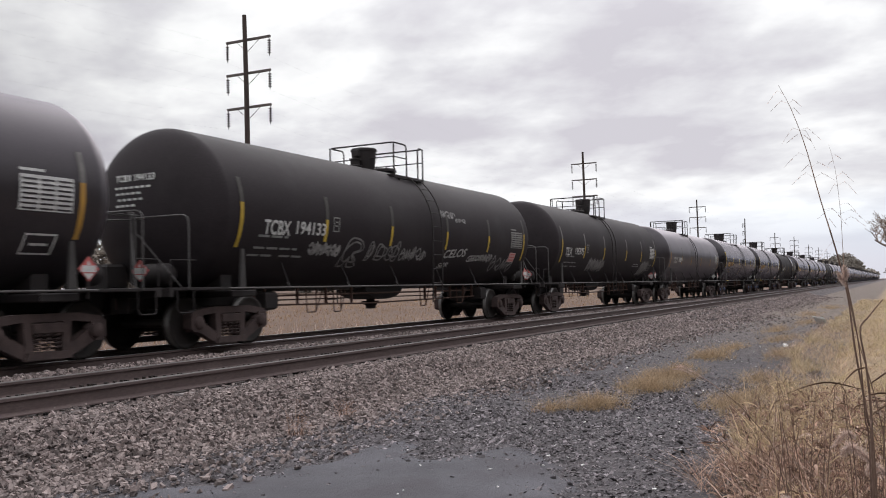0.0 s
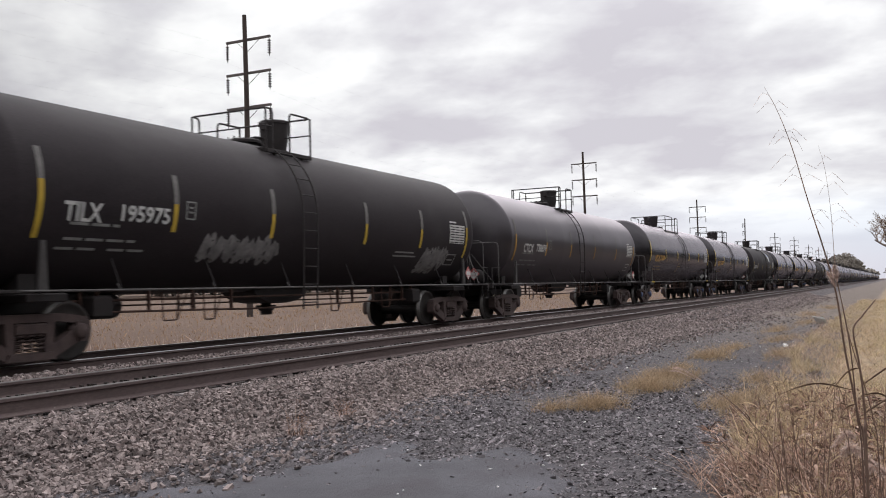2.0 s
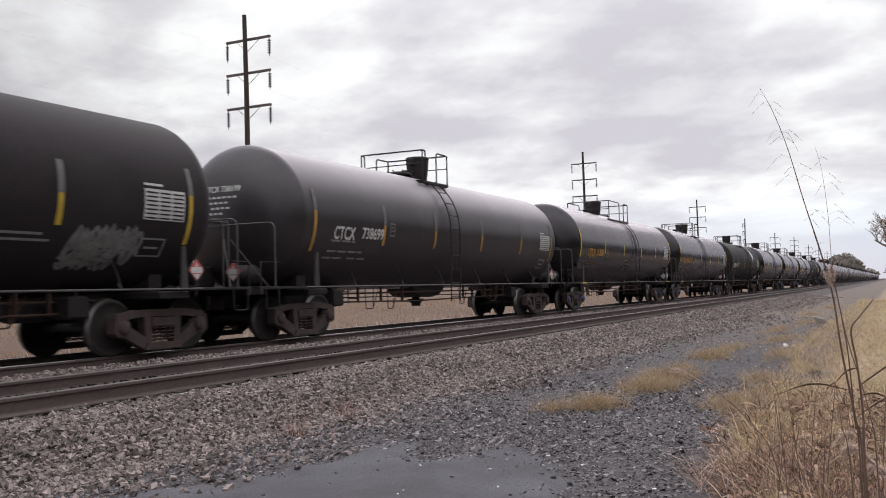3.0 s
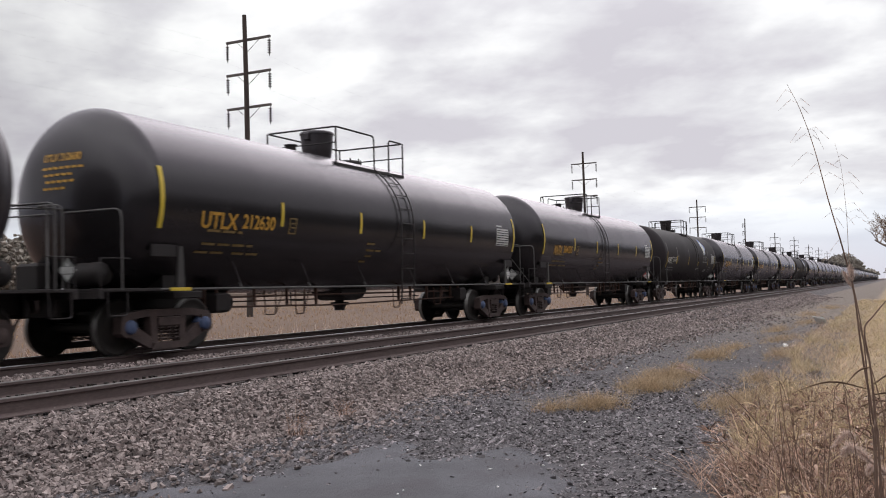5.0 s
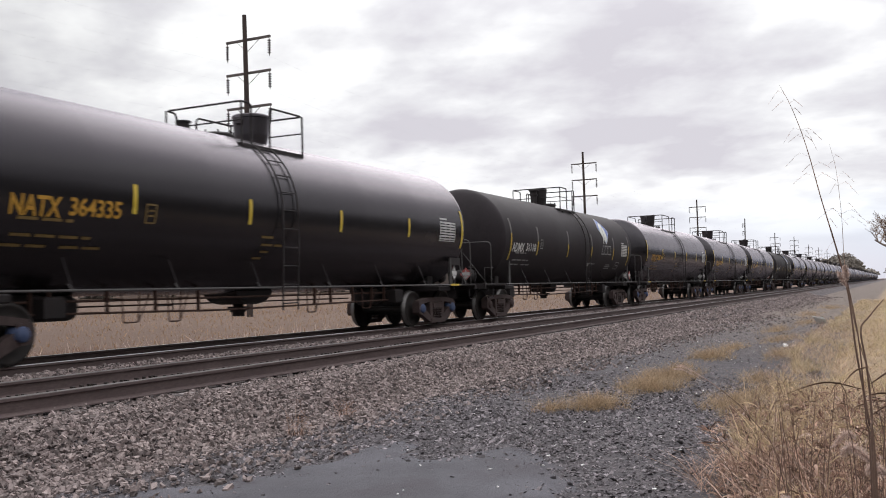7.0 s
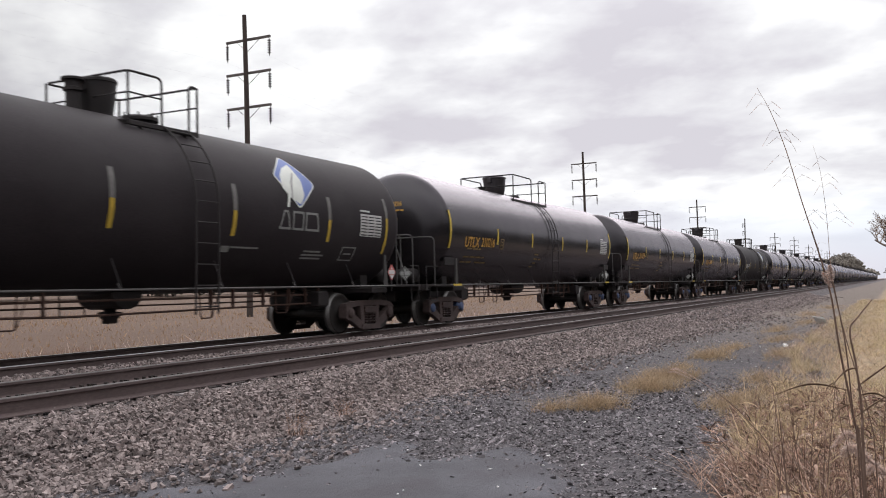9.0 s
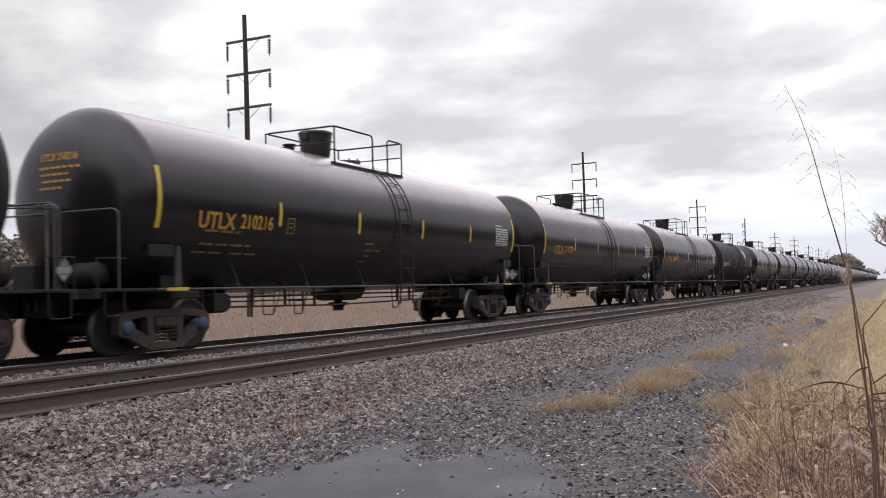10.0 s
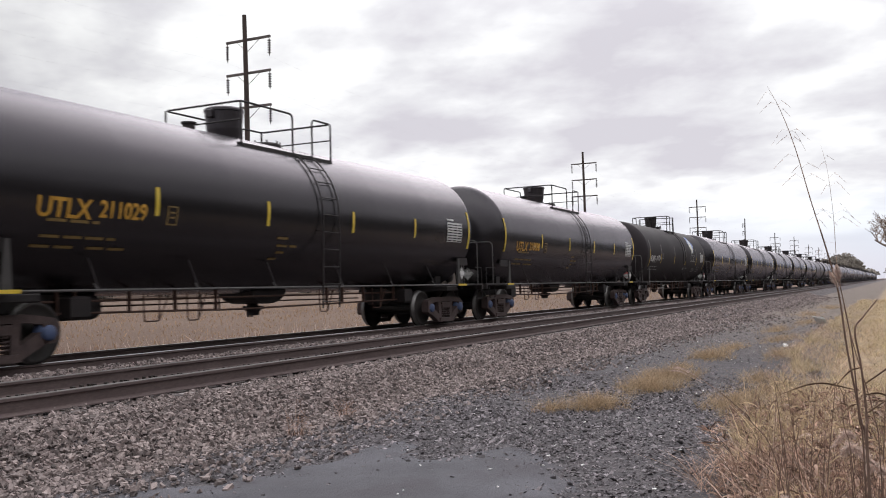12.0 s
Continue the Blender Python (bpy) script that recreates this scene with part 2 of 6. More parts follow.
M_STRAWDK = material("dry_brown_grass", (0.2944, 0.184, 0.1334), 0.75, 0, (0.5152, 0.3542, 0.2668), 3, 30, 0.1, 0.004, island=0.85, thin=0.25)
M_STEM = material("weed_stem", (0.125, 0.072, 0.052), 0.7, 0, (0.23, 0.145, 0.104), 6, 50, 0.1, 0.003, island=0.2)
M_REED = material("russet_reed", (0.1944, 0.108, 0.0828), 0.85, 0, (0.2736, 0.1728, 0.1296), 2, 30, 0.1, 0.004, island=0.75, thin=0.4)
M_RUSSET = material("russet_weed", (0.225, 0.135, 0.098), 0.85, 0, (0.33, 0.21, 0.155), 2, 30, 0.1, 0.004, island=0.2, thin=0.4)
M_TAN = material("tan_field_grass", (0.32, 0.203, 0.122), 0.85, 0, (0.45, 0.305, 0.19), 2, 30, 0.1, 0.004, island=0.22, thin=0.4)
M_TUFT = material("golden_tuft", (0.36, 0.25, 0.15), 0.85, 0, (0.46, 0.34, 0.215), 3, 30, 0.1, 0.004, island=0.4, thin=0.4)
M_SAGE = material("greenish_gold_grass", (0.42, 0.325, 0.165), 0.8, 0, (0.56, 0.445, 0.25), 3, 30, 0.1, 0.004, island=0.45, thin=0.4)
M_BRACE = material("brown_primer_steel", (0.17, 0.135, 0.115), 0.8, 0, (0.24, 0.195, 0.17), 6, 50, 0.1, 0.003)
M_LITTER = material("pale_litter", (0.75, 0.74, 0.72), 0.6, 0, (0.65, 0.64, 0.62), 5, 50, 0.1, 0.003)
M_BARK = material("bare_bark", (0.15, 0.1125, 0.09), 0.85, 0, (0.24, 0.1875, 0.1575), 4, 40, 0.4, 0.01)
M_TWIG = material("brown_twigs", (0.272, 0.2, 0.16), 0.85, 0, (0.416, 0.32, 0.264), 4, 40, 0.4, 0.01)
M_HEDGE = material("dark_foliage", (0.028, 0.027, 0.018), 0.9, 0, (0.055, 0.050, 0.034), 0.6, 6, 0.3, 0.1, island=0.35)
# distance haze is mixed into this brown, since the air itself is clear
M_FAR = material("hazy_far_wood", (0.2244, 0.1947, 0.165), 0.9, 0, (0.3036, 0.2739, 0.2376), 0.6, 6, 0.3, 0.1, island=0.35)
M_DRYLEAF = material("withered_leaf", (0.1755, 0.108, 0.07425), 0.85, 0, (0.297, 0.1958, 0.1283), 5, 40, 0.1, 0.004, island=0.4)


def ground_material():
    """Dark gravel along the line, dry grass soil on the verge, tan field beyond the tracks."""
    m = bpy.data.materials.new("ground_earth")
    m.use_nodes = True
    n, l = m.node_tree.nodes, m.node_tree.links
    bs = n["Principled BSDF"]
    bs.inputs["Roughness"].default_value = 0.92
    tc = n.new("ShaderNodeTexCoord")
    sep = n.new("ShaderNodeSeparateXYZ")
    l.new(tc.outputs["Object"], sep.inputs[0])

    def noise_tex(s, d=6):
        t = n.new("ShaderNodeTexNoise")
        t.inputs["Scale"].default_value, t.inputs["Detail"].default_value = s, d
        l.new(tc.outputs["Object"], t.inputs["Vector"])
        return t

    def rng_node(sock, a, b):
        r = n.new("ShaderNodeMapRange")
        r.inputs["From Min"].default_value, r.inputs["From Max"].default_value = a, b
        l.new(sock, r.inputs[0])
        return r.outputs[0]

    def mix(fac, a, b):
        x = n.new("ShaderNodeMix")
        x.data_type = "RGBA"
        l.new(fac, x.inputs["Factor"])
        for key, val in (("A", a), ("B", b)):
            if isinstance(val, tuple):
                x.inputs[key].default_value = (*val, 1)
            else:
                l.new(val, x.inputs[key])
        return x.outputs["Result"]

    wob = noise_tex(0.8)
    add = n.new("ShaderNodeMath")
    add.operation = "MULTIPLY_ADD"
    add.inputs[1].default_value = 1.6
    l.new(wob.outputs[0], add.inputs[0])
    l.new(sep.outputs["Y"], add.inputs[2])
    g1, g2 = noise_tex(38), noise_tex(1.3)
    gravel = mix(rng_node(g1.outputs[0], 0.35, 0.68), (0.019, 0.0168, 0.0185), (0.095, 0.084, 0.092))
    g3 = noise_tex(5.5)
    gravel = mix(rng_node(g3.outputs[0], 0.45, 0.72), gravel, (0.112, 0.097, 0.102))
    gravel = mix(rng_node(g2.outputs[0], 0.62, 0.95), gravel, (0.070, 0.064, 0.070))
    s1, s2 = noise_tex(9), noise_tex(0.05)
    g4 = noise_tex(3.0)                                  # paler, browner gravel farther along the line
    pale = mix(rng_node(g4.outputs[0], 0.35, 0.65), (0.112, 0.088, 0.074), (0.190, 0.150, 0.124))
    gravel = mix(rng_node(sep.outputs["X"], 17.0, 42.0), gravel, pale)
    soil = mix(rng_node(s1.outputs[0], 0.35, 0.7), (0.22, 0.158, 0.098), (0.42, 0.315, 0.20))
    wide = n.new("ShaderNodeMath")
    wide.operation = "MULTIPLY_ADD"
    wide.inputs[1].default_value = 3.0
    l.new(wob.outputs[0], wide.inputs[0])
    l.new(sep.outputs["X"], wide.inputs[2])
    # darker ground under the near weeds; the gaps' darkness is put into its colour
    weed_floor = mix(rng_node(s1.outputs[0], 0.35, 0.7), (0.045, 0.030, 0.026), (0.13, 0.092, 0.078))
    soil = mix(rng_node(wide.outputs[0], 11.0, 13.5), weed_floor, soil)
    field = mix(rng_node(s2.outputs[0], 0.4, 0.6), (0.118, 0.072, 0.048), (0.150, 0.095, 0.064))
    field = mix(rng_node(s1.outputs[0], 0.30, 0.75), field, (0.105, 0.061, 0.041))
    cur = mix(rng_node(add.outputs[0], 1.55, 2.1), soil, gravel)
    # unseen ground behind the eye, added dark so the tanks mirror less brown
    rear_ground = mix(rng_node(g3.outputs[0], 0.4, 0.7), (0.055, 0.052, 0.055), (0.095, 0.088, 0.088))
    cur = mix(rng_node(add.outputs[0], -1.6, -0.8), rear_ground, cur)
    cur = mix(rng_node(add.outputs[0], 15.2, 16.4), cur, field)
    l.new(cur, bs.inputs["Base Color"])
    b = n.new("ShaderNodeBump")
    b.inputs["Strength"].default_value, b.inputs["Distance"].default_value = 1.0, 0.03
    l.new(g1.outputs[0], b.inputs["Height"])
    l.new(b.outputs[0], bs.inputs["Normal"])
    return m


M_GROUND = ground_material()


# ---- mesh building ----
class Shape:
    """Vertices and faces gathered from simple solids."""

    def __init__(self):
        self.v, self.f, self.s, self.mi = [], [], [], []

    def add(self, verts, faces, smooth=False, slot=0):
        o = len(self.v)
        self.v.extend([tuple(p) for p in verts])
        self.f.extend([tuple(o + i for i in f) for f in faces])
        self.s.extend([smooth] * len(faces))
        self.mi.extend([slot] * len(faces))
        return self

    def box(self, x0, x1, y0, y1, z0, z1, bevel=0.0, slot=0, m=None):
        if bevel <= 0:
            v = [(x, y, z) for x in (x0, x1) for y in (y0, y1) for z in (z0, z1)]
            f = [(0, 1, 3, 2), (4, 6, 7, 5), (0, 4, 5, 1), (2, 3, 7, 6), (0, 2, 6, 4), (1, 5, 7, 3)]
        else:
            b = min(bevel, (x1 - x0) * 0.45, (y1 - y0) * 0.45, (z1 - z0) * 0.45)
            ring = lambda d, z: [(x0 + d, y0 + d, z), (x1 - d, y0 + d, z), (x1 - d, y1 - d, z), (x0 + d, y1 - d, z)]
            v = ring(b, z0) + ring(0, z0 + b) + ring(0, z1 - b) + ring(b, z1)
            f = [(3, 2, 1, 0), (12, 13, 14, 15)]
            for r in range(3):
                for i in range(4):
                    j = (i + 1) % 4
                    f.append((r * 4 + i, r * 4 + j, r * 4 + 4 + j, r * 4 + 4 + i))
        if m is not None:
            v = [m @ Vector(p) for p in v]
        return self.add(v, f, False, slot)

    def tube(self, path, r, n=8, slot=0, r_end=None, close=True):
        pts = [Vector(p) for p in path]
        k = len(pts)
        verts, faces = [], []
        ref = None
        for i, p in enumerate(pts):
            d = (pts[min(i + 1, k - 1)] - pts[max(i - 1, 0)]).normalized()
            if ref is None:
                ref = d.orthogonal().normalized()
            a = (ref - d * ref.dot(d))
            a = a.normalized() if a.length > 1e-6 else d.orthogonal().normalized()
            ref = a
            b = d.cross(a)
            rr = r if r_end is None else r + (r_end - r) * i / (k - 1)
            for j in range(n):
                t = 2 * math.pi * j / n
                verts.append(p + (a * math.cos(t) + b * math.sin(t)) * rr)
        for i in range(k - 1):
            for j in range(n):
                q = (j + 1) % n
                faces.append((i * n + j, i * n + q, i * n + n + q, i * n + n + j))
        self.add(verts, faces, n > 4, slot)
        if close:
            self.add(verts[:n], [tuple(range(n))[::-1]], False, slot)
            self.add(verts[-n:], [tuple(range(n))], False, slot)
        return self

    def lathe(self, profile, n, axis="z", centre=(0, 0, 0), slot=0, smooth=True):
        """profile: (radius, height) pairs turned round the axis."""
        verts, faces = [], []
        cx, cy, cz = centre
        for r, h in profile:
            for j in range(n):
                t = 2 * math.pi * j / n
                a, b = r * math.cos(t), r * math.sin(t)
                verts.append({"z": (cx + a, cy + b, cz + h), "x": (cx + h, cy + a, cz + b), "y": (cx + b, cy + h, cz + a)}[axis])
        for i in range(len(profile) - 1):
            for j in range(n):
                q = (j + 1) % n
                faces.append((i * n + j, i * n + q, i * n + n + q, i * n + n + j))
        self.add(verts, faces, smooth, slot)
        for i, flip in ((0, True), (len(profile) - 1, False)):
            if profile[i][0] > 1e-4:
                ring = verts[i * n:(i + 1) * n]
                self.add(ring, [tuple(range(n))[::-1] if flip else tuple(range(n))], False, slot)
        return self

    def prism(self, outline, y0, y1, slot=0):
        """An outline in x and z, drawn out along y."""
        k = len(outline)
        v = [(x, y0, z) for x, z in outline] + [(x, y1, z) for x, z in outline]
        f = [tuple(range(k)), tuple(range(2 * k - 1, k - 1, -1))]
        f += [(i, k + i, k + (i + 1) % k, (i + 1) % k) for i in range(k)]
        return self.add(v, f, False, slot)

    def mesh(self, name, *mats):
        me = bpy.data.meshes.new(name)
        me.from_pydata(self.v, [], self.f)
        me.polygons.foreach_set("use_smooth", self.s)
        me.polygons.foreach_set("material_index", self.mi)
        for m in mats:
            me.materials.append(m)
        me.update()
        return me


def part(name, data, mat, parent, label=""):
    """One mesh object under a thing or a part. data: a Shape or a mesh."""
    mats = mat if isinstance(mat, (tuple, list)) else (mat,)
    me = data.mesh(name, *mats) if isinstance(data, Shape) else data
    ob = new(name, me)
    ob.parent = parent
    return tagged(ob, label)


def thing(name, label, category, group="", kind="", data=None, mat=None):
    mats = mat if isinstance(mat, (tuple, list)) else (mat,)
    ob = new(name, data.mesh(name, *mats) if isinstance(data, Shape) else data)
    return tagged(ob, label, category, group, kind)


def smooth_path(pts, k=4):
    """Catmull-Rom through the points."""
    p = [Vector(q) for q in pts]
    p = [p[0] * 2 - p[1]] + p + [p[-1] * 2 - p[-2]]
    out = []
    for i in range(1, len(p) - 2):
        for j in range(k):
            t = j / k
            out.append(0.5 * ((2 * p[i]) + (p[i + 1] - p[i - 1]) * t + (2 * p[i - 1] - 5 * p[i] + 4 * p[i + 1] - p[i + 2]) * t * t
                              + (3 * p[i] - p[i - 1] - 3 * p[i + 1] + p[i + 2]) * t ** 3))
    return out + [p[-2]]


def bent(pts, r=0.12, k=4):
    """A pipe's line through corners that are rounded with radius r."""
    p = [Vector(q) for q in pts]
    out = [p[0]]
    for a, b, c in zip(p, p[1:], p[2:]):
        u, w = (a - b), (c - b)
        d = min(r, u.length * 0.45, w.length * 0.45)
        s, t = b + u.normalized() * d, b + w.normalized() * d
        for j in range(k + 1):
            q = j / k
            out.append(s * (1 - q) ** 2 + b * 2 * q * (1 - q) + t * q * q)
    return out + [p[-1]]


# ---- ground ----
def ground_height(x, y):
    lift = 0.0
    if y > 13.5:
        lift = -0.35 * min(1, (y - 13.5) / 2.0)
    if y > 20:
        lift += 0.65 * min(1, (y - 20) / 14.0)
    if y > 60:
        lift += 3.7 * min(1, (y - 60) / 180.0)
    if y < 1.5 and x > 3:
        lift += 0.10 * min(1, (1.5 - y) / 2.0)
    return lift


def build_ground():
    xs = [-3000, -1200, -500, -200, -80, -40] + list(np.arange(-20, 60, 0.5)) + [60, 70, 85, 100, 130, 170, 230, 320, 450, 650, 900, 1400, 2200, 4500]
    ys = [-3000, -1200, -400, -150, -60, -25, -12, -6] + list(np.arange(-4, 20, 0.25)) + [20, 24, 30, 40, 55, 75, 110, 160, 250, 400, 700, 1200, 2200, 4500]
    v = []
    for x in xs:
        for y in ys:
            z = ground_height(x, y)
            if -20 < x < 60 and -4 < y < 6.2:
                z += 0.035 * noise.noise((x * 0.5, y * 0.7, 3)) + 0.012 * noise.noise((x * 2, y * 2, 9))
            v.append((x, y, z))
    k = len(ys)
    f = [(i * k + j, i * k + k + j, i * k + k + j + 1, i * k + j + 1) for i in range(len(xs) - 1) for j in range(k - 1)]
    s = Shape().add(v, f, True)
    thing("ground", "dark gravel strip beside dry grass and tan field", "ground", kind="structure", data=s, mat=M_GROUND)


BED = ((5.75, -0.06), (6.15, 0.02), (6.6, 0.17), (6.95, ZR - 0.24), (7.15, ZR - 0.225), (9.55, ZR - 0.21), (9.9, ZR - 0.10), (10.7, ZR - 0.10), (11.05, ZR - 0.21),
       (13.5, ZR - 0.21), (13.8, ZR - 0.26), (15.2, -0.45))


def bed_height(y):
    for (a, za), (b, zb) in zip(BED, BED[1:]):
        if a <= y <= b:
            return za + (zb - za) * (y - a) / (b - a)
    return 0.0


def bed_shift(x):
    return 0.25 * noise.noise((x * 0.35, 0, 5))


def bed_at(x, y):
    return bed_height(y - bed_shift(x) * min(1, max(0, (7.1 - y) / 0.5)))


def build_ballast():
    xs = list(np.arange(-12, 45, 0.35)) + list(np.arange(45, 120, 2.5)) + [120, 160, 220, 320, 480, 700, 1000]
    ys = []
    for (a, _), (b, _) in zip(BED, BED[1:]):
        k = max(1, int((b - a) / 0.2))
        ys += [a + (b - a) * i / k for i in range(k)]
    ys.append(BED[-1][0])
    v = []
    for x in xs:
        for y in ys:
            edge = bed_shift(x) * min(1, max(0, (7.1 - y) / 0.5))
            v.append((x, y + edge, bed_height(y) + 0.015 * noise.noise((x * 3, y * 3, 1)) + 0.012 * noise.noise((x * 9, y * 9, 4))))
    k = len(ys)
    f = [(i * k + j, i * k + k + j, i * k + k + j + 1, i * k + j + 1) for i in range(len(xs) - 1) for j in range(k - 1)]
    return thing("ballast_bed", "grey crushed-stone ballast bed under two tracks", "ballast", kind="structure",
                 data=Shape().add(v, f, True), mat=M_BED)


CUBE_V = np.array([(x, y, z) for x in (-1, 1) for y in (-1, 1) for z in (-1, 1)], float) * 0.72
CUBE_F = np.array(((0, 1, 3), (0, 3, 2), (4, 6, 7), (4, 7, 5), (0, 4, 5), (0, 5, 1), (2, 3, 7), (2, 7, 6), (0, 2, 6), (0, 6, 4), (1, 5, 7), (1, 7, 3)))
ICO_V = np.array(((0, 0, -1), (0.72, -0.53, -0.45), (-0.28, -0.85, -0.45), (-0.89, 0, -0.45), (-0.28, 0.85, -0.45), (0.72, 0.53, -0.45),
                  (0.28, -0.85, 0.45), (-0.72, -0.53, 0.45), (-0.72, 0.53, 0.45), (0.28, 0.85, 0.45), (0.89, 0, 0.45), (0, 0, 1)))
ICO_F = np.array(((0, 1, 2), (1, 0, 5), (0, 2, 3), (0, 3, 4), (0, 4, 5), (1, 5, 10), (2, 1, 6), (3, 2, 7), (4, 3, 8), (5, 4, 9),
                  (1, 10, 6), (2, 6, 7), (3, 7, 8), (4, 8, 9), (5, 9, 10), (6, 10, 11), (7, 6, 11), (8, 7, 11), (9, 8, 11), (10, 9, 11)))


def rough_stones(places, sizes, flat=0.65, crushed=True):
    """Angular stones at the places: one array of vertices and one of faces."""
    n = len(places)
    bv, bf = (CUBE_V, CUBE_F) if crushed else (ICO_V, ICO_F)
    k = len(bv)
    jit = rng.uniform(-0.40, 0.40, (n, k, 3)) if crushed else bv[None] * rng.uniform(-0.38, 0.38, (n, k, 1))
    v = (bv[None] + jit) * (sizes[:, None, None] * np.stack([rng.uniform(0.7, 1.5, n), rng.uniform(0.6, 1.05, n), rng.uniform(0.4, 0.9, n) * flat / 0.65], 1)[:, None, :])
    ang, tilt = rng.uniform(0, 2 * np.pi, n), rng.uniform(-0.9, 0.9, n)
    c, s, ct, st = np.cos(ang), np.sin(ang), np.cos(tilt), np.sin(tilt)
    x, y, z = v[..., 0], v[..., 1], v[..., 2]
    x, z = x * ct[:, None] - z * st[:, None], x * st[:, None] + z * ct[:, None]
    v = np.stack([x * c[:, None] - y * s[:, None], x * s[:, None] + y * c[:, None], z], 2) + places[:, None, :]
    f = bf[None] + (np.arange(n) * k)[:, None, None]
    return v.reshape(-1, 3), f.reshape(-1, 3)


def bulk_mesh(name, v, f, mat):
    me = bpy.data.meshes.new(name)
    k = f.shape[1]
    me.vertices.add(len(v))
    me.vertices.foreach_set("co", np.ascontiguousarray(v, dtype=np.float32).ravel())
    me.loops.add(f.size)
    me.loops.foreach_set("vertex_index", np.ascontiguousarray(f, dtype=np.int32).ravel())
    me.polygons.add(len(f))
    me.polygons.foreach_set("loop_start", np.arange(len(f), dtype=np.int32) * k)
    me.polygons.foreach_set("use_smooth", np.zeros(len(f), dtype=bool))
    me.update(calc_edges=True)
    me.materials.append(mat)
    return me


def scatter(n, x0, x1, y0, y1, keep=None):
    x = x0 + (x1 - x0) * rng.random(n)
    y = rng.uniform(y0, y1, n)
    if keep is not None:
        ok = np.array([keep(a, b) for a, b in zip(x, y)])
        x, y = x[ok], y[ok]
    return x, y


def build_stones(bed):
    places, sizes = [], []
    for n, x0, x1, y0, y1, a, b in ((27000, 3.5, 16, 5.75, 7.38, 0.013, 0.031), (14500, 16, 34, 5.6, 7.38, 0.019, 0.038),
                                    (8500, 34, 90, 5.4, 7.38, 0.030, 0.054), (700, 3.5, 18, 7.35, 7.72, 0.02, 0.035),
                                    (8000, 7, 30, 9.6, 11.1, 0.022, 0.042), (3500, 30, 60, 9.6, 11.1, 0.03, 0.05), (1500, 9, 30, 13.0, 13.7, 0.025, 0.04)):
        x, y = scatter(n, x0, x1, y0, y1)
        z = np.array([max(bed_at(p, q), 0.0) for p, q in zip(x, y)]) + rng.uniform(-0.005, 0.028, len(y))
        places.append(np.stack([x, y, z], 1))
        sizes.append(rng.uniform(a, b, len(x)))
    # stones that rolled out onto the dark gravel
    x, y = scatter(9000, 3.5, 30, 4.5, 6.1, lambda a, b: rnd.random() < ((b - 4.4) / 1.6) ** 1.3)
    places.append(np.stack([x, y, 0.015 + 0 * x], 1))
    sizes.append(rng.uniform(0.014, 0.034, len(x)))
    x, y = scatter(3600, 28, 85, 3.6, 5.7, lambda a, b: rnd.random() < ((b - 3.5) / 2.2) ** 1.4)
    places.append(np.stack([x, y, 0.01 + 0 * x], 1))
    sizes.append(rng.uniform(0.024, 0.05, len(x)))
    v, f = rough_stones(np.concatenate(places), np.concatenate(sizes))
    part("ballast_stones", bulk_mesh("ballast_stones", v, f, M_STONE), M_STONE, bed)["kind"] = "stuff"
    kinds = []
    for i in range(8):
        v, f = rough_stones(np.zeros((1, 3)), np.array([0.030]))
        kinds.append(bulk_mesh("stone", v, f, M_PIECE))
    for i in range(290):
        x, y = rnd.uniform(4.6, 10.5), rnd.uniform(6.0, 7.1)
        ob = part("stone", kinds[i % 8], M_PIECE, bed)
        ob.matrix_basis = pose(x, y, max(bed_at(x, y), 0) + 0.03, rnd.uniform(-20, 20), rnd.uniform(-20, 20), rnd.uniform(0, 360))


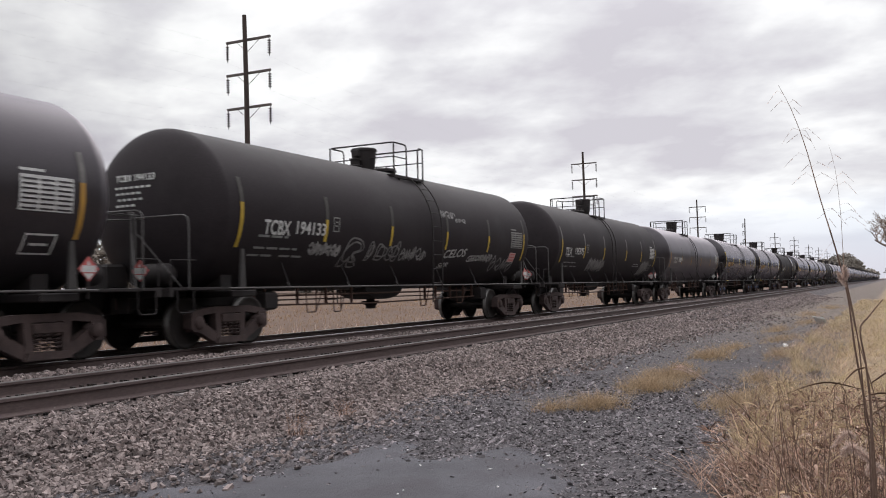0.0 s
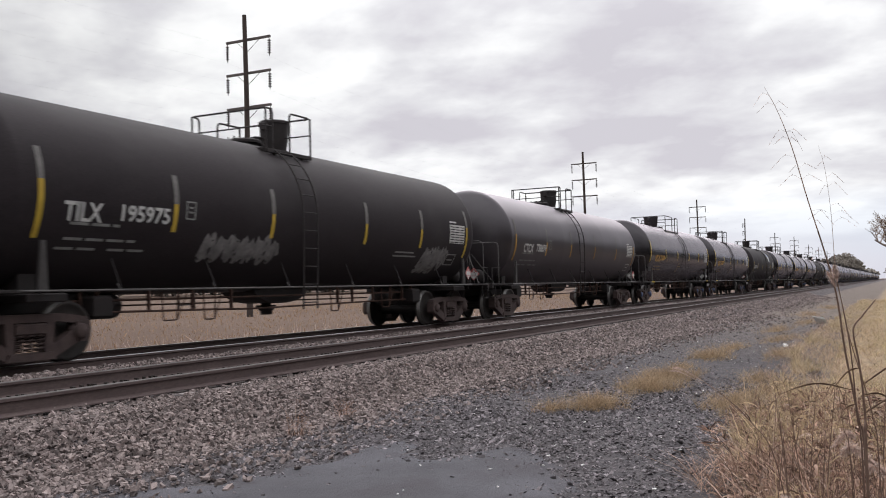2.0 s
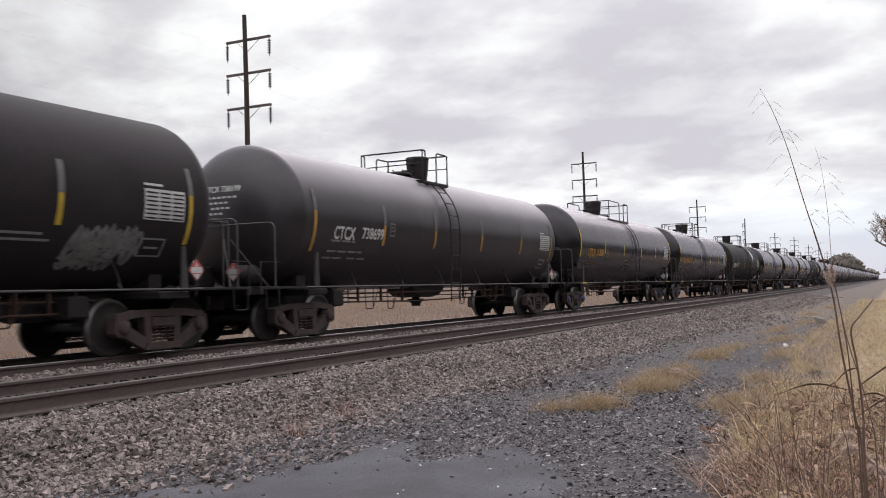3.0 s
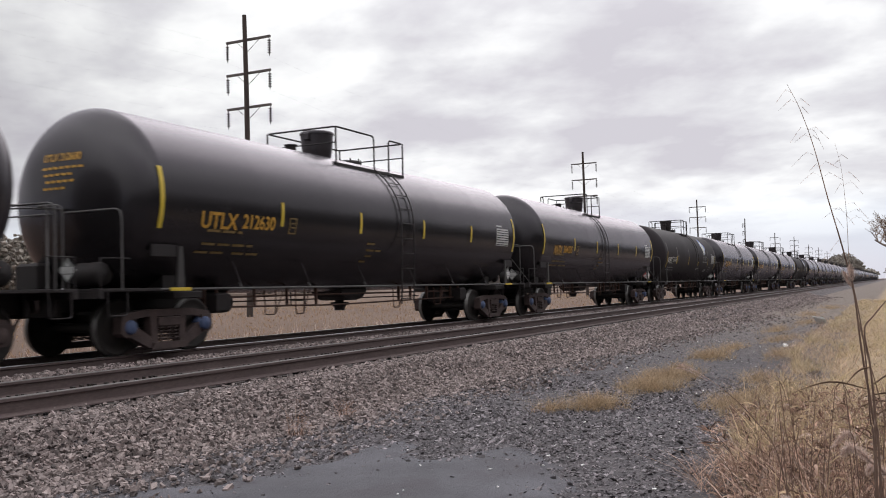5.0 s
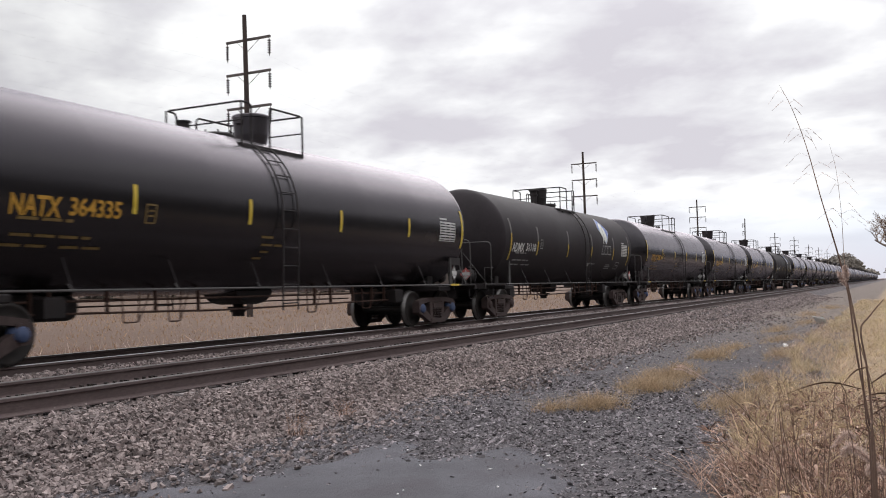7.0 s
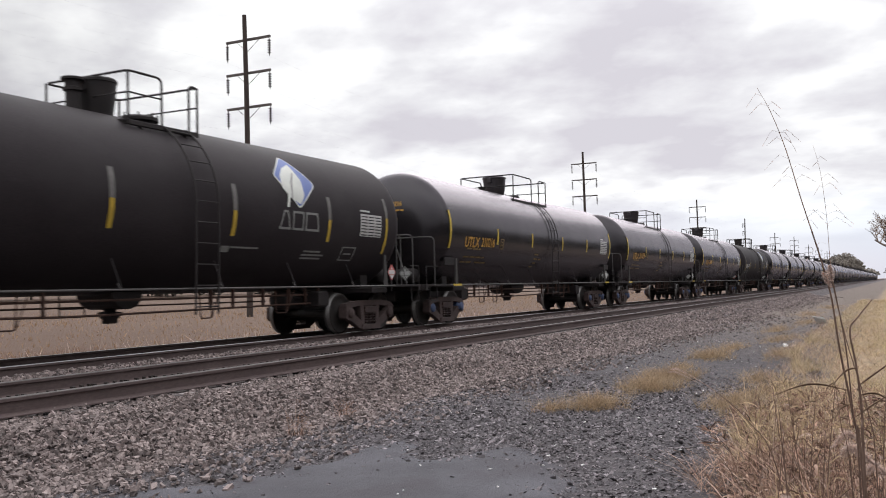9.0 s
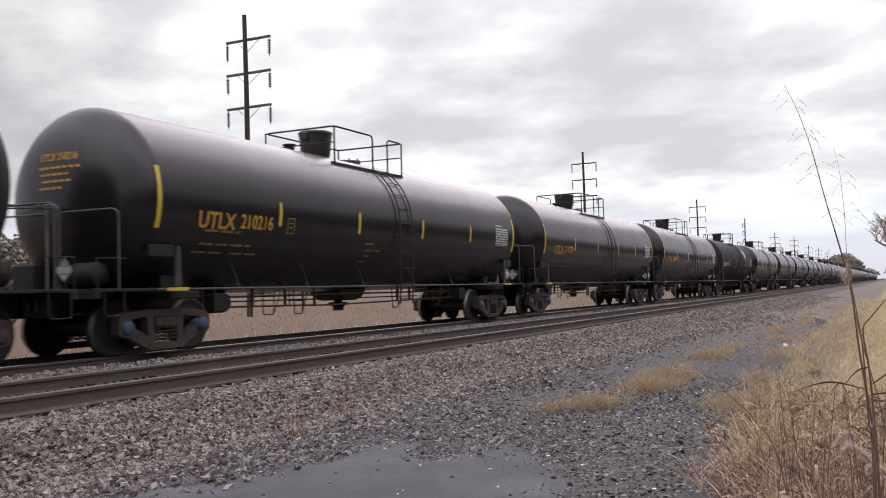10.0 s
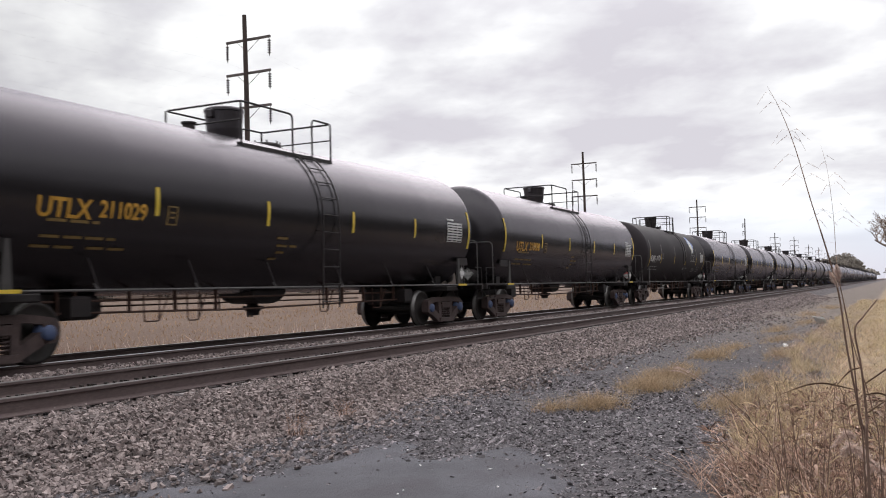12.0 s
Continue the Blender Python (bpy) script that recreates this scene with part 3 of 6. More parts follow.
def build_gravel_and_asphalt():
    # worn asphalt at the end of a path, its edge frayed
    outline = ((1.0, 6.8), (3.2, 6.1), (5.0, 5.5), (5.91, 5.18), (6.26, 4.9), (6.85, 4.72), (7.61, 4.68), (8.2, 4.5), (8.05, 4.15), (7.55, 3.92), (7.35, 3.74), (7.6, 3.55), (7.95, 3.42), (8.0, 3.1), (7.5, 2.6), (6.95, 2.22), (6.29, 1.88),
               (5.0, 1.4), (3.0, 0.9), (0.5, 0.5), (-4, 0.2), (-6, 3), (-4, 7.6))
    poly = np.array(outline)
    nxt = np.roll(poly, -1, 0)

    def depth(x, y):
        """How far inside the outline a place lies; negative outside."""
        e, p = nxt - poly, np.array((x, y)) - poly
        t = np.clip((p * e).sum(1) / (e * e).sum(1), 0, 1)
        d = np.linalg.norm(p - e * t[:, None], axis=1).min()
        hit = ((poly[:, 1] > y) != (nxt[:, 1] > y)) & (x < e[:, 0] * (y - poly[:, 1]) / np.where(e[:, 1] == 0, 1e-9, e[:, 1]) + poly[:, 0])
        return d if hit.sum() % 2 else -d
    s = Shape()
    step = 0.10
    nx, ny = 152, 84
    v, inside = [], []
    for i in range(nx):
        for j in range(ny):
            x, y = -6.2 + i * step, -0.2 + j * step
            d = depth(x, y) + 0.10 * noise.noise((x * 1.6, y * 1.6, 2)) + 0.16 * noise.noise((x * 5, y * 5, 8))
            inside.append(d > -0.25)
            base = 0.035 * noise.noise((x * 0.5, y * 0.7, 3)) + 0.012 * noise.noise((x * 2, y * 2, 9))
            v.append((x, y, base - 0.016 + 0.026 * min(1, max(0, (d + 0.15) / 0.45)) + 0.005 * noise.noise((x * 1.5, y * 1.5, 6))))
    f = []
    for i in range(nx - 1):
        for j in range(ny - 1):
            q = (i * ny + j, i * ny + ny + j, i * ny + ny + j + 1, i * ny + j + 1)
            if all(inside[k] for k in q):
                f.append(q)
    s.add(v, f, True)
    thing("asphalt_patch", "worn blue-grey asphalt with a frayed edge on gravel", "asphalt", kind="structure", data=s, mat=M_ASPHALT)
    def loose(a, b):
        """Chips lie all over the gravel and thin out over the rim of the asphalt."""
        if b < 0.75 + 0.045 * min(a, 22):
            return False
        if noise.noise((a * 0.45, b * 0.8, 12)) < (a - 12) * 0.12 and rnd.random() < 0.72:
            return False
        return a > 9 or depth(a, b) < 0.05 + 0.7 * rnd.random() ** 4 or rnd.random() < 0.05
    xa, ya = scatter(50000, 4.6, 15, 0.8, 6.0, loose)
    xb, yb = scatter(14000, 15, 40, 0.8, 6.0, loose)
    x, y = np.concatenate([xa, xb]), np.concatenate([ya, yb])
    z = np.array([0.035 * noise.noise((p * 0.5, q * 0.7, 3)) + 0.004 for p, q in zip(x, y)])
    sz = rng.uniform(0.004, 0.0125, len(x)) * (1 + 0.042 * x) * np.where(rng.random(len(x)) < 0.10, 1.9, 1)
    x2, y2 = scatter(260, 3.8, 9, 1.5, 6.0)
    v, f = rough_stones(np.concatenate([np.stack([x, y, z], 1), np.stack([x2, y2, 0.022 + 0 * x2], 1)]),
                        np.concatenate([sz, rng.uniform(0.003, 0.008, len(x2))]), 0.22)
    ob = new("gravel_chips", bulk_mesh("gravel_chips", v, f, M_CHIP))
    tagged(ob, "loose dark grey gravel chips on the ground", "gravel", kind="stuff")
    xf, yf = scatter(150, 4.8, 24, 1.4, 5.6, lambda a, b: b > 1.0 + 0.05 * a)
    v, f = rough_stones(np.stack([xf, yf, 0.02 + 0 * xf], 1), rng.uniform(0.006, 0.013, len(xf)) * (1 + 0.02 * xf), 0.35)
    tagged(new("pale_flecks", bulk_mesh("pale_flecks", v, f, M_LITTER)), "small pale stone flecks on dark gravel", "gravel", kind="stuff")
    # a few pale stones and scraps lying on the gravel
    for i, (px, py, r) in enumerate(((7.3, 2.35, 0.03), (7.9, 4.0, 0.02), (6.6, 1.6, 0.04), (9.9, 2.1, 0.025), (13.2, 2.9, 0.03), (15.0, 3.0, 0.03), (7.6, 2.75, 0.035), (8.9, 4.55, 0.028), (9.6, 3.05, 0.03), (21.8, 2.24, 0.16), (33.5, 2.28, 0.38), (6.9, 3.0, 0.03), (11.8, 2.6, 0.03))):
        r *= 0.55
        v, f = rough_stones(np.array([[0, 0, 0.0]]), np.array([r]), 0.10 if r > 0.2 else 0.2)
        ob = new("pale_stone", bulk_mesh("pale_stone", v, f, M_LITTER))
        ob.matrix_basis = pose(px, py, r * 0.25 + 0.02, 0, 14 if r > 0.2 else 0, 0 if r > 0.2 else 40 * i)
        tagged(ob, "pale whitish stone lying on dark gravel", "stone", "pale stones")


# ---- track ----
def build_track(yc, name, head):
    bed = tagged(new(name), "railway track of steel rails on wooden ties", "railway track", "tracks", "structure")
    bed.matrix_basis = pose(0, yc, ZR)
    outline = ((-0.076, -0.19), (0.076, -0.19), (0.076, -0.178), (0.02, -0.162), (0.010, -0.15), (0.009, -0.05), (0.037, -0.038),
               (0.037, -0.008), (0.031, 0.0), (-0.031, 0.0), (-0.037, -0.008), (-0.037, -0.038), (-0.009, -0.05), (-0.010, -0.15), (-0.02, -0.162), (-0.076, -0.178))
    k = len(outline)
    stations = [-40, 0, 10, 20, 30, 40, 60, 100, 200, 400, 1000]
    v = [(x, y, z) for x in stations for y, z in outline]
    s = Shape()
    for i in range(len(stations) - 1):
        for j in range(k):
            q = (j + 1) % k
            face = (i * k + j, i * k + k + j, i * k + k + q, i * k + q)
            s.f.append(face)
            s.s.append(False)
            s.mi.append(1 if j in (7, 8, 9) else 0)
    s.v = v
    me = s.mesh("rail", M_RAIL, head)
    for side in (-1, 1):
        part("rail", me, M_RAIL, bed).location.y = side * GAUGE / 2
    tie = Shape().box(-0.115, 0.115, -1.3, 1.3, -0.38, -0.205, 0.012).mesh("tie", M_TIE)
    plate = Shape()
    plate.box(-0.09, 0.09, -0.17, 0.17, -0.206, -0.188, 0.004)
    for a in (-0.06, 0.06):
        for b in (0.10,):
            plate.box(a - 0.014, a + 0.014, b - 0.025, b + 0.025, -0.19, -0.140, 0.003)
    for a in (-0.17, 0.17):                              # rail anchors
        plate.box(a - 0.02, a + 0.02, 0.04, 0.10, -0.215, -0.150, 0.004)
    plate = plate.mesh("tie_plate", M_PLATE)
    for i in range(130):
        t = part("tie", tie, M_TIE, bed)
        t.matrix_basis = pose(-6 + i * 0.535 + rnd.uniform(-0.02, 0.02), rnd.uniform(-0.04, 0.04), rnd.uniform(-0.01, 0.004), 0, 0, rnd.uniform(-0.8, 0.8))
        for side in (-1, 1):
            part("tie_plate", plate, M_PLATE, t).matrix_basis = pose(0, side * GAUGE / 2, 0, 0, 0, 0 if side < 0 else 180)
    return bed


build_ground()
BALLAST = build_ballast()
build_track(Y1, "track_1", M_RAILDULL)
build_track(Y2, "track_2", M_RAILTOP)
build_gravel_and_asphalt()


# ---- tank cars ----
R, ZC = 1.545, 2.535             # tank radius, height of its axis over the rails
HEAD = 0.72                    # depth of the domed ends
CACHE = {}


def cached(key, make):
    if key not in CACHE:
        CACHE[key] = make()
    return CACHE[key]


def on_tank(x, s, lift=0.008):
    """A place on the near side of the tank: along it, and up the curve from the height of its axis."""
    a = s / R
    return (x, -(R + lift) * math.cos(a), ZC + (R + lift) * math.sin(a))


def patch(x0, x1, s0, s1, lift=0.008, skew=0.0, slot=0, shape=None):
    """A thin painted or stuck-on field that follows the tank."""
    sh = shape or Shape()
    k = max(1, int(abs(s1 - s0) / 0.12))
    v = []
    for i in range(k + 1):
        s = s0 + (s1 - s0) * i / k
        d = skew * i / k
        v += [on_tank(x0 + d, s, lift), on_tank(x1 + d, s, lift)]
    sh.add(v, [(2 * i, 2 * i + 1, 2 * i + 3, 2 * i + 2) for i in range(k)], True, slot)
    return sh


def letters(text, height, width):
    """The text as flat faces, sliced so that it can follow a curve, its foot at 0."""
    cu = bpy.data.curves.new("lettering", "FONT")
    cu.body, cu.size, cu.offset = text, 1.0, 0.022
    cu.resolution_u = 3
    ob = bpy.data.objects.new("lettering", cu)
    me = bpy.data.meshes.new_from_object(ob)
    bm = bmesh.new()
    bm.from_mesh(me)
    xs, ys = [q.co.x for q in bm.verts], [q.co.y for q in bm.verts]
    for q in bm.verts:
        q.co.x = (q.co.x - min(xs)) / (max(xs) - min(xs)) * width
        q.co.y = (q.co.y - min(ys)) / (max(ys) - min(ys)) * height
    for i in range(1, 4):
        bmesh.ops.bisect_plane(bm, geom=bm.verts[:] + bm.edges[:] + bm.faces[:], plane_co=(0, height * i / 4, 0), plane_no=(0, 1, 0))
    v = [tuple(q.co) for q in bm.verts]
    bm.verts.index_update()
    f = [tuple(q.index for q in face.verts) for face in bm.faces]
    bm.free()
    bpy.data.objects.remove(ob)
    bpy.data.meshes.remove(me)
    return v, f


def sag(x):
    """The long glossy tanks dip a little towards their middle, so that they drain."""
    return 0.035 * min(1.0, abs(x) / 7.6) - 0.008


def tank_shell(HALF, dip):
    prof = [(0.001, -HALF - HEAD)]
    for i in range(1, 12):
        a = math.pi / 2 * i / 12
        prof.append((R * math.sin(a) ** 0.92, -HALF - HEAD * math.cos(a)))
    for k in range(7):                                           # straight courses and their weld seams
        x = -HALF + HALF * k / 3
        prof += [(R, x - 0.03), (R + 0.0004, x), (R, x + 0.03)]
    for i in range(11, 0, -1):
        a = math.pi / 2 * i / 12
        prof.append((R * math.sin(a) ** 0.92, HALF + HEAD * math.cos(a)))
    prof.append((0.001, HALF + HEAD))
    s = Shape().lathe(prof, 54, "x", (0, 0, ZC))
    if dip:
        s.v = [(x, y, z + sag(x)) for x, y, z in s.v]
    return s


def side_frame():
    """Cast side frame of a bogie, standing along x, its middle at 0."""
    s = Shape()
    s.prism(((-1.06, 0.60), (-1.02, 0.67), (-0.55, 0.735), (0.55, 0.735), (1.02, 0.67), (1.06, 0.60), (0.95, 0.565), (0.52, 0.615), (-0.52, 0.615), (-0.95, 0.565)), -0.08, 0.08)
    for d in (-1, 1):
        s.prism([(d * a, b) for a, b in ((1.07, 0.62), (1.08, 0.36), (1.0, 0.30), (0.86, 0.30), (0.80, 0.38), (0.80, 0.61))][::d], -0.10, 0.10)
        s.prism([(d * a, b) for a, b in ((0.90, 0.31), (0.80, 0.50), (0.31, 0.23), (0.38, 0.07))][::-d], -0.075, 0.075)
        s.prism([(d * a, b) for a, b in ((0.43, 0.66), (0.28, 0.66), (0.25, 0.18), (0.39, 0.15))][::d], -0.08, 0.08)
    s.prism(((-0.42, 0.07), (0.42, 0.07), (0.37, 0.18), (-0.37, 0.18)), -0.12, 0.12)
    return s


def spring_nest():
    s = Shape()
    for x in (-0.17, 0.0, 0.17):
        path = []
        for i in range(25):
            a = i / 24 * 4 * 2 * math.pi
            path.append((x + 0.068 * math.cos(a), -0.03 + 0.068 * math.sin(a), 0.20 + 0.24 * i / 24))
        s.tube(path, 0.015, 4)
    s.box(-0.26, 0.26, -0.11, 0.11, 0.44, 0.60, 0.02)
    return s


def wheel_shape(side):
    """One wheel; side -1 has its outer face towards -y."""
    prof = [(0.06, -0.085), (0.11, -0.085), (0.13, -0.055), (0.38, -0.035), (0.405, -0.066), (0.455, -0.066), (0.462, 0.03), (0.488, 0.045), (0.486, 0.066), (0.40, 0.066), (0.38, 0.02), (0.14, 0.03), (0.11, 0.085), (0.06, 0.085)]
    s = Shape().lathe([(r, -side * h) for r, h in prof], 24, "y")
    for i, f in enumerate(s.f):
        if 120 <= i < 144:
            s.mi[i] = 1
    return s


def build_bogie(car, x, cap):
    for d in (-0.889, 0.889):
        ax = part("wheelset", cached("axle", lambda: Shape().lathe(((0.08, -1.02), (0.085, -0.72), (0.10, -0.70), (0.08, -0.5), (0.08, 0.5), (0.10, 0.70), (0.085, 0.72), (0.08, 1.02)), 14, "y").mesh("wheelset", M_WHEEL)), M_WHEEL, car)
        ax.location = (x + d, 0, 0.457)
        for side in (-1, 1):
            w = part("wheel", cached(("wheel", side), lambda: wheel_shape(side).mesh("wheel", M_WHEEL, M_TREAD)), M_WHEEL, ax, "steel wheel with a worn shiny tread")
            w.location = (0, side * 0.755, 0)
        for side in (-1, 1):
            c = part("bearing_cap", cached(("cap", cap.name, side), lambda: Shape().lathe([(r, side * h) for r, h in ((0.15, -0.09), (0.15, 0.03), (0.12, 0.045), (0.115, 0.10), (0.095, 0.12), (0.0001, 0.125))], 14, "y").mesh("bearing_cap", cap)), cap, car)
            c.location = (x + d, side * 1.03, 0.457)
    for side in (-1, 1):
        fr = part("side_frame", cached("side_frame", lambda: side_frame().mesh("side_frame", M_TRUCK)), M_TRUCK, car, "dusty brown cast-steel bogie side frame")
        fr.location = (x, side * 1.0, 0.0)
        part("spring_nest", cached("springs", lambda: spring_nest().mesh("spring_nest", M_TRUCK)), M_TRUCK, fr)
    part("bolster", cached("bolster", lambda: Shape().box(-0.20, 0.20, -1.02, 1.02, 0.46, 0.70, 0.04).box(-0.35, 0.35, -0.30, 0.30, 0.68, 0.86, 0.03)
                           .box(-0.62, -0.56, -0.75, 0.75, 0.30, 0.40, 0.01).box(0.56, 0.62, -0.75, 0.75, 0.30, 0.40, 0.01).mesh("bolster", M_FRAME)), M_FRAME, car).location = (x, 0, 0)


def end_gear(d, cut):
    """Stub sill, draft gear, end platform and bolster webs at the end d of the car."""
    s = Shape()
    x = lambda a, b: (min((a - cut) * d, (b - cut) * d), max((a - cut) * d, (b - cut) * d))
    s.box(*x(5.2, 8.85), -0.32, 0.32, 0.72, 1.06, 0.02)
    s.box(*x(8.75, 8.85), -0.45, 0.45, 0.66, 1.10, 0.01)
    s.box(*x(6.55, 7.25), -1.38, 1.38, 0.90, 1.03, 0.02)
    for y in (-0.7, 0.7):
        s.box(*x(6.75, 7.05), y - 0.25, y + 0.25, 1.0, 1.5, 0.02)
    s.box(*x(7.3, 8.9), -1.42, 1.42, 1.035, 1.085, 0.006)
    s.box(*x(8.8, 8.9), -1.42, 1.42, 0.93, 1.04, 0.006)
    s.box(*x(7.9, 8.4), 0.5, 1.0, 1.08, 1.55, 0.05)
    s.lathe(((0.0001, -0.34), (0.17, -0.30), (0.20, -0.22), (0.20, 0.22), (0.17, 0.30), (0.0001, 0.34)), 16, "y", (d * (8.15 - cut), -0.45, 1.33))
    return s


def coupler_shape(d, cut):
    s = Shape()
    x = lambda a, b: (min((a - cut) * d, (b - cut) * d), max((a - cut) * d, (b - cut) * d))
    s.box(*x(8.8, 9.0), -0.09, 0.09, 0.78, 0.96, 0.02)
    s.box(*x(8.97, 9.18), -0.20, 0.18, 0.72, 1.02, 0.04)
    s.tube(smooth_path([(d * (8.85 - cut), 0.25, 0.82), (d * (8.98 - cut), 0.30, 0.55), (d * (9.08 - cut), 0.22, 0.46)]), 0.025, 6)
    return s


def end_rails(d, cut, brace):
    s = Shape()
    e = lambda v: d * (v - cut)
    for y in (-1, 1):
        s.tube(bent([(e(8.46), y * 1.45, 1.06), (e(8.46), y * 1.45, 2.33), (e(8.46), y * 0.15, 2.33), (e(8.1), y * 0.12, 2.33)], 0.16), 0.015, 8)
        s.tube(bent([(e(8.95), y * 0.72, 1.06), (e(8.95), y * 0.72, 2.40), (e(8.95), y * 0.10, 2.40), (e(8.2), y * 0.06, 2.40)], 0.16), 0.015, 8)
        if brace:
            s.tube([(e(8.93), y * 0.75, 2.0), (e(8.45), y * 1.30, 1.06)], 0.012, 6)
        s.tube([(e(8.85), y * 1.40, 1.06), (e(8.85), y * 1.40, 1.55), (e(8.3), y * 1.45, 1.55)], 0.012, 6, slot=1)
        s.tube(bent([(e(8.75), y * 1.44, 1.04), (e(8.75), y * 1.45, 0.66), (e(8.35), y * 1.45, 0.66), (e(8.35), y * 1.44, 1.04)], 0.08), 0.013, 6, slot=1)
    return s


def side_rail(y, half):
    s = Shape()
    s.tube([(-half, y * 1.50, 1.06), (half, y * 1.50, 1.06)], 0.019, 8)
    for x in (-5.6, -3.4, -1.2, 1.2, 3.4, 5.6):
        s.tube([(x, y * 1.50, 1.06), (x, y * 1.28, 1.55)], 0.012, 6, slot=1)
        s.tube([(x, y * 1.505, 1.05), (x - 0.06, y * 1.46, 1.16)], 0.013, 6)
    return s


def brake_rigging():
    s = Shape()
    s.tube([(-6.0, -0.55, 0.90), (6.0, -0.55, 0.90)], 0.022, 6)
    s.tube(smooth_path([(-5.9, -0.62, 0.72), (-2.6, -0.62, 0.68), (-1.3, -0.62, 0.66), (1.3, -0.62, 0.68), (5.8, -0.62, 0.72)], 3), 0.020, 6)
    for x in (-5.6, -5.25, -4.1, -3.0, -1.9, 1.9, 2.55, 3.5, 4.4, 5.0, 5.5):
        s.box(x - 0.017, x + 0.017, -0.63, -0.57, 0.68, 1.05, 0.004)
    s.tube([(-4.8, 0.4, 0.80), (4.9, 0.4, 0.78)], 0.016, 6)
    for x, w, z in ((-3.6, 0.34, 0.52), (-2.55, 0.28, 0.50), (1.75, 0.30, 0.52), (4.1, 0.36, 0.54)):     # hanging loops
        s.tube(bent([(x - w / 2 - 0.03, -0.62, 1.02), (x - w / 2, -0.62, z), (x + w / 2, -0.62, z), (x + w / 2 + 0.03, -0.62, 1.02)], 0.04, 2), 0.014, 5)
        s.tube([(x + w / 2, -0.62, z), (x + w * 1.3, -0.62, 1.0)], 0.012, 5)
    return s


def brake_gear(d):
    s = Shape()
    s.lathe(((0.0001, -0.42), (0.19, -0.40), (0.21, -0.34), (0.21, 0.34), (0.19, 0.40), (0.0001, 0.42)), 16, "x", (d * 4.9, -0.2, 0.80))
    s.box(d * 5.35 - 0.2, d * 5.35 + 0.2, -0.85, -0.45, 0.62, 0.98, 0.04)
    return s


def belly(reach):
    s = Shape()
    s.prism([(reach * math.cos(math.pi * (1 + k / 12)), 1.04 + 0.30 * math.sin(math.pi * (1 + k / 12))) for k in range(13)], -0.42, 0.42)
    s.lathe(((0.13, -0.10), (0.13, -0.02), (0.17, 0.0), (0.17, 0.06), (0.11, 0.08), (0.11, 0.22)), 16, "z", (0, 0, 0.60))
    s.box(-0.05, 0.05, -0.24, 0.24, 0.63, 0.70, 0.01)
    return s


def guard_rail(x, g, full):
    """One end of the pipe rail round the roof platform, from its corner at x to the ladder opening at g."""
    s = Shape()
    zt, zb, w = 4.70, 3.80, 0.95
    for y in (-w, w):
        s.tube(bent([(x, 0, zt), (x, y, zt), (g, y, zt), (g, y, zb)], 0.12), 0.021, 8)
        s.tube([(x, y, zt), (x, y, zb)], 0.021, 8)
    s.tube([(x, -w, 4.34), (x, w, 4.34)], 0.015, 6)
    if full:
        for y in (-w, w):
            s.tube([(x, y, 4.34), (g, y, 4.34)], 0.015, 6)
    return s


def platform_shape(x0, x1):
    s = Shape()
    for y in (-0.95, 0.95):
        s.box(x0, x1, y - 0.03, y + 0.03, 3.80, 3.88, 0.006)
    for y in (-0.85, -0.75, -0.65, 0.65, 0.75, 0.85):
        s.box(x0, x1, y - 0.012, y + 0.012, 3.82, 3.87)
    k = int((x1 - x0) / 0.3)
    for i in range(k + 1):
        x = x0 + (x1 - x0) * i / k
        for y in (-0.8, 0.8):
            s.box(x - 0.012, x + 0.012, y - 0.17, y + 0.17, 3.82, 3.865)
    for x in (x0, x1):
        s.box(x - 0.03, x + 0.03, -0.95, 0.95, 3.86, 3.90, 0.006)
    for x in (x0 + 0.3, x1 - 0.3):
        for y in (-0.93, 0.93):
            s.box(x - 0.03, x + 0.03, y - 0.03, y + 0.03, 3.62, 3.84)
    return s


def ladder_shape(y, x0, x1):
    s = Shape()
    curve = []
    for i in range(9):
        a = radians(56 - 56 * i / 8)
        curve.append((y * (R + 0.10) * math.cos(a), ZC + (R + 0.10) * math.sin(a)))
    curve += [(y * (R + 0.10), 1.9), (y * (R + 0.06), 0.62)]
    for x in (x0, x1):
        s.tube([(x, a, b) for a, b in curve], 0.018, 6)
    total = 0
    prev = curve[0]
    nxt = 0.15
    for p in curve[1:]:
        d = math.dist(prev, p)
        while nxt <= total + d:
            t = (nxt - total) / d
            a, b = prev[0] + (p[0] - prev[0]) * t, prev[1] + (p[1] - prev[1]) * t
            s.tube([(x0, a, b), (x1, a, b)], 0.012, 6)
            nxt += 0.36
        total += d
        prev = p
    return s


def dome_shape(x, wide, low):
    """low: how much lower the lid stands than on the glossy cars."""
    s = Shape()
    r = 0.39 if wide else 0.325
    s.lathe(((r * 0.80, 3.92), (r * 0.82, 4.10), (r * 0.92, 4.30), (r, 4.66 - low), (r * 1.05, 4.67 - low), (r * 1.05, 4.71 - low), (r * 0.96, 4.74 - low), (0.0001, 4.76 - low)), 28, "z", (x, 0, 0), smooth=False)
    s.box(x - r - 0.08, x - r + 0.04, -0.07, 0.07, 4.5 - low, 4.68 - low, 0.02)
    return s


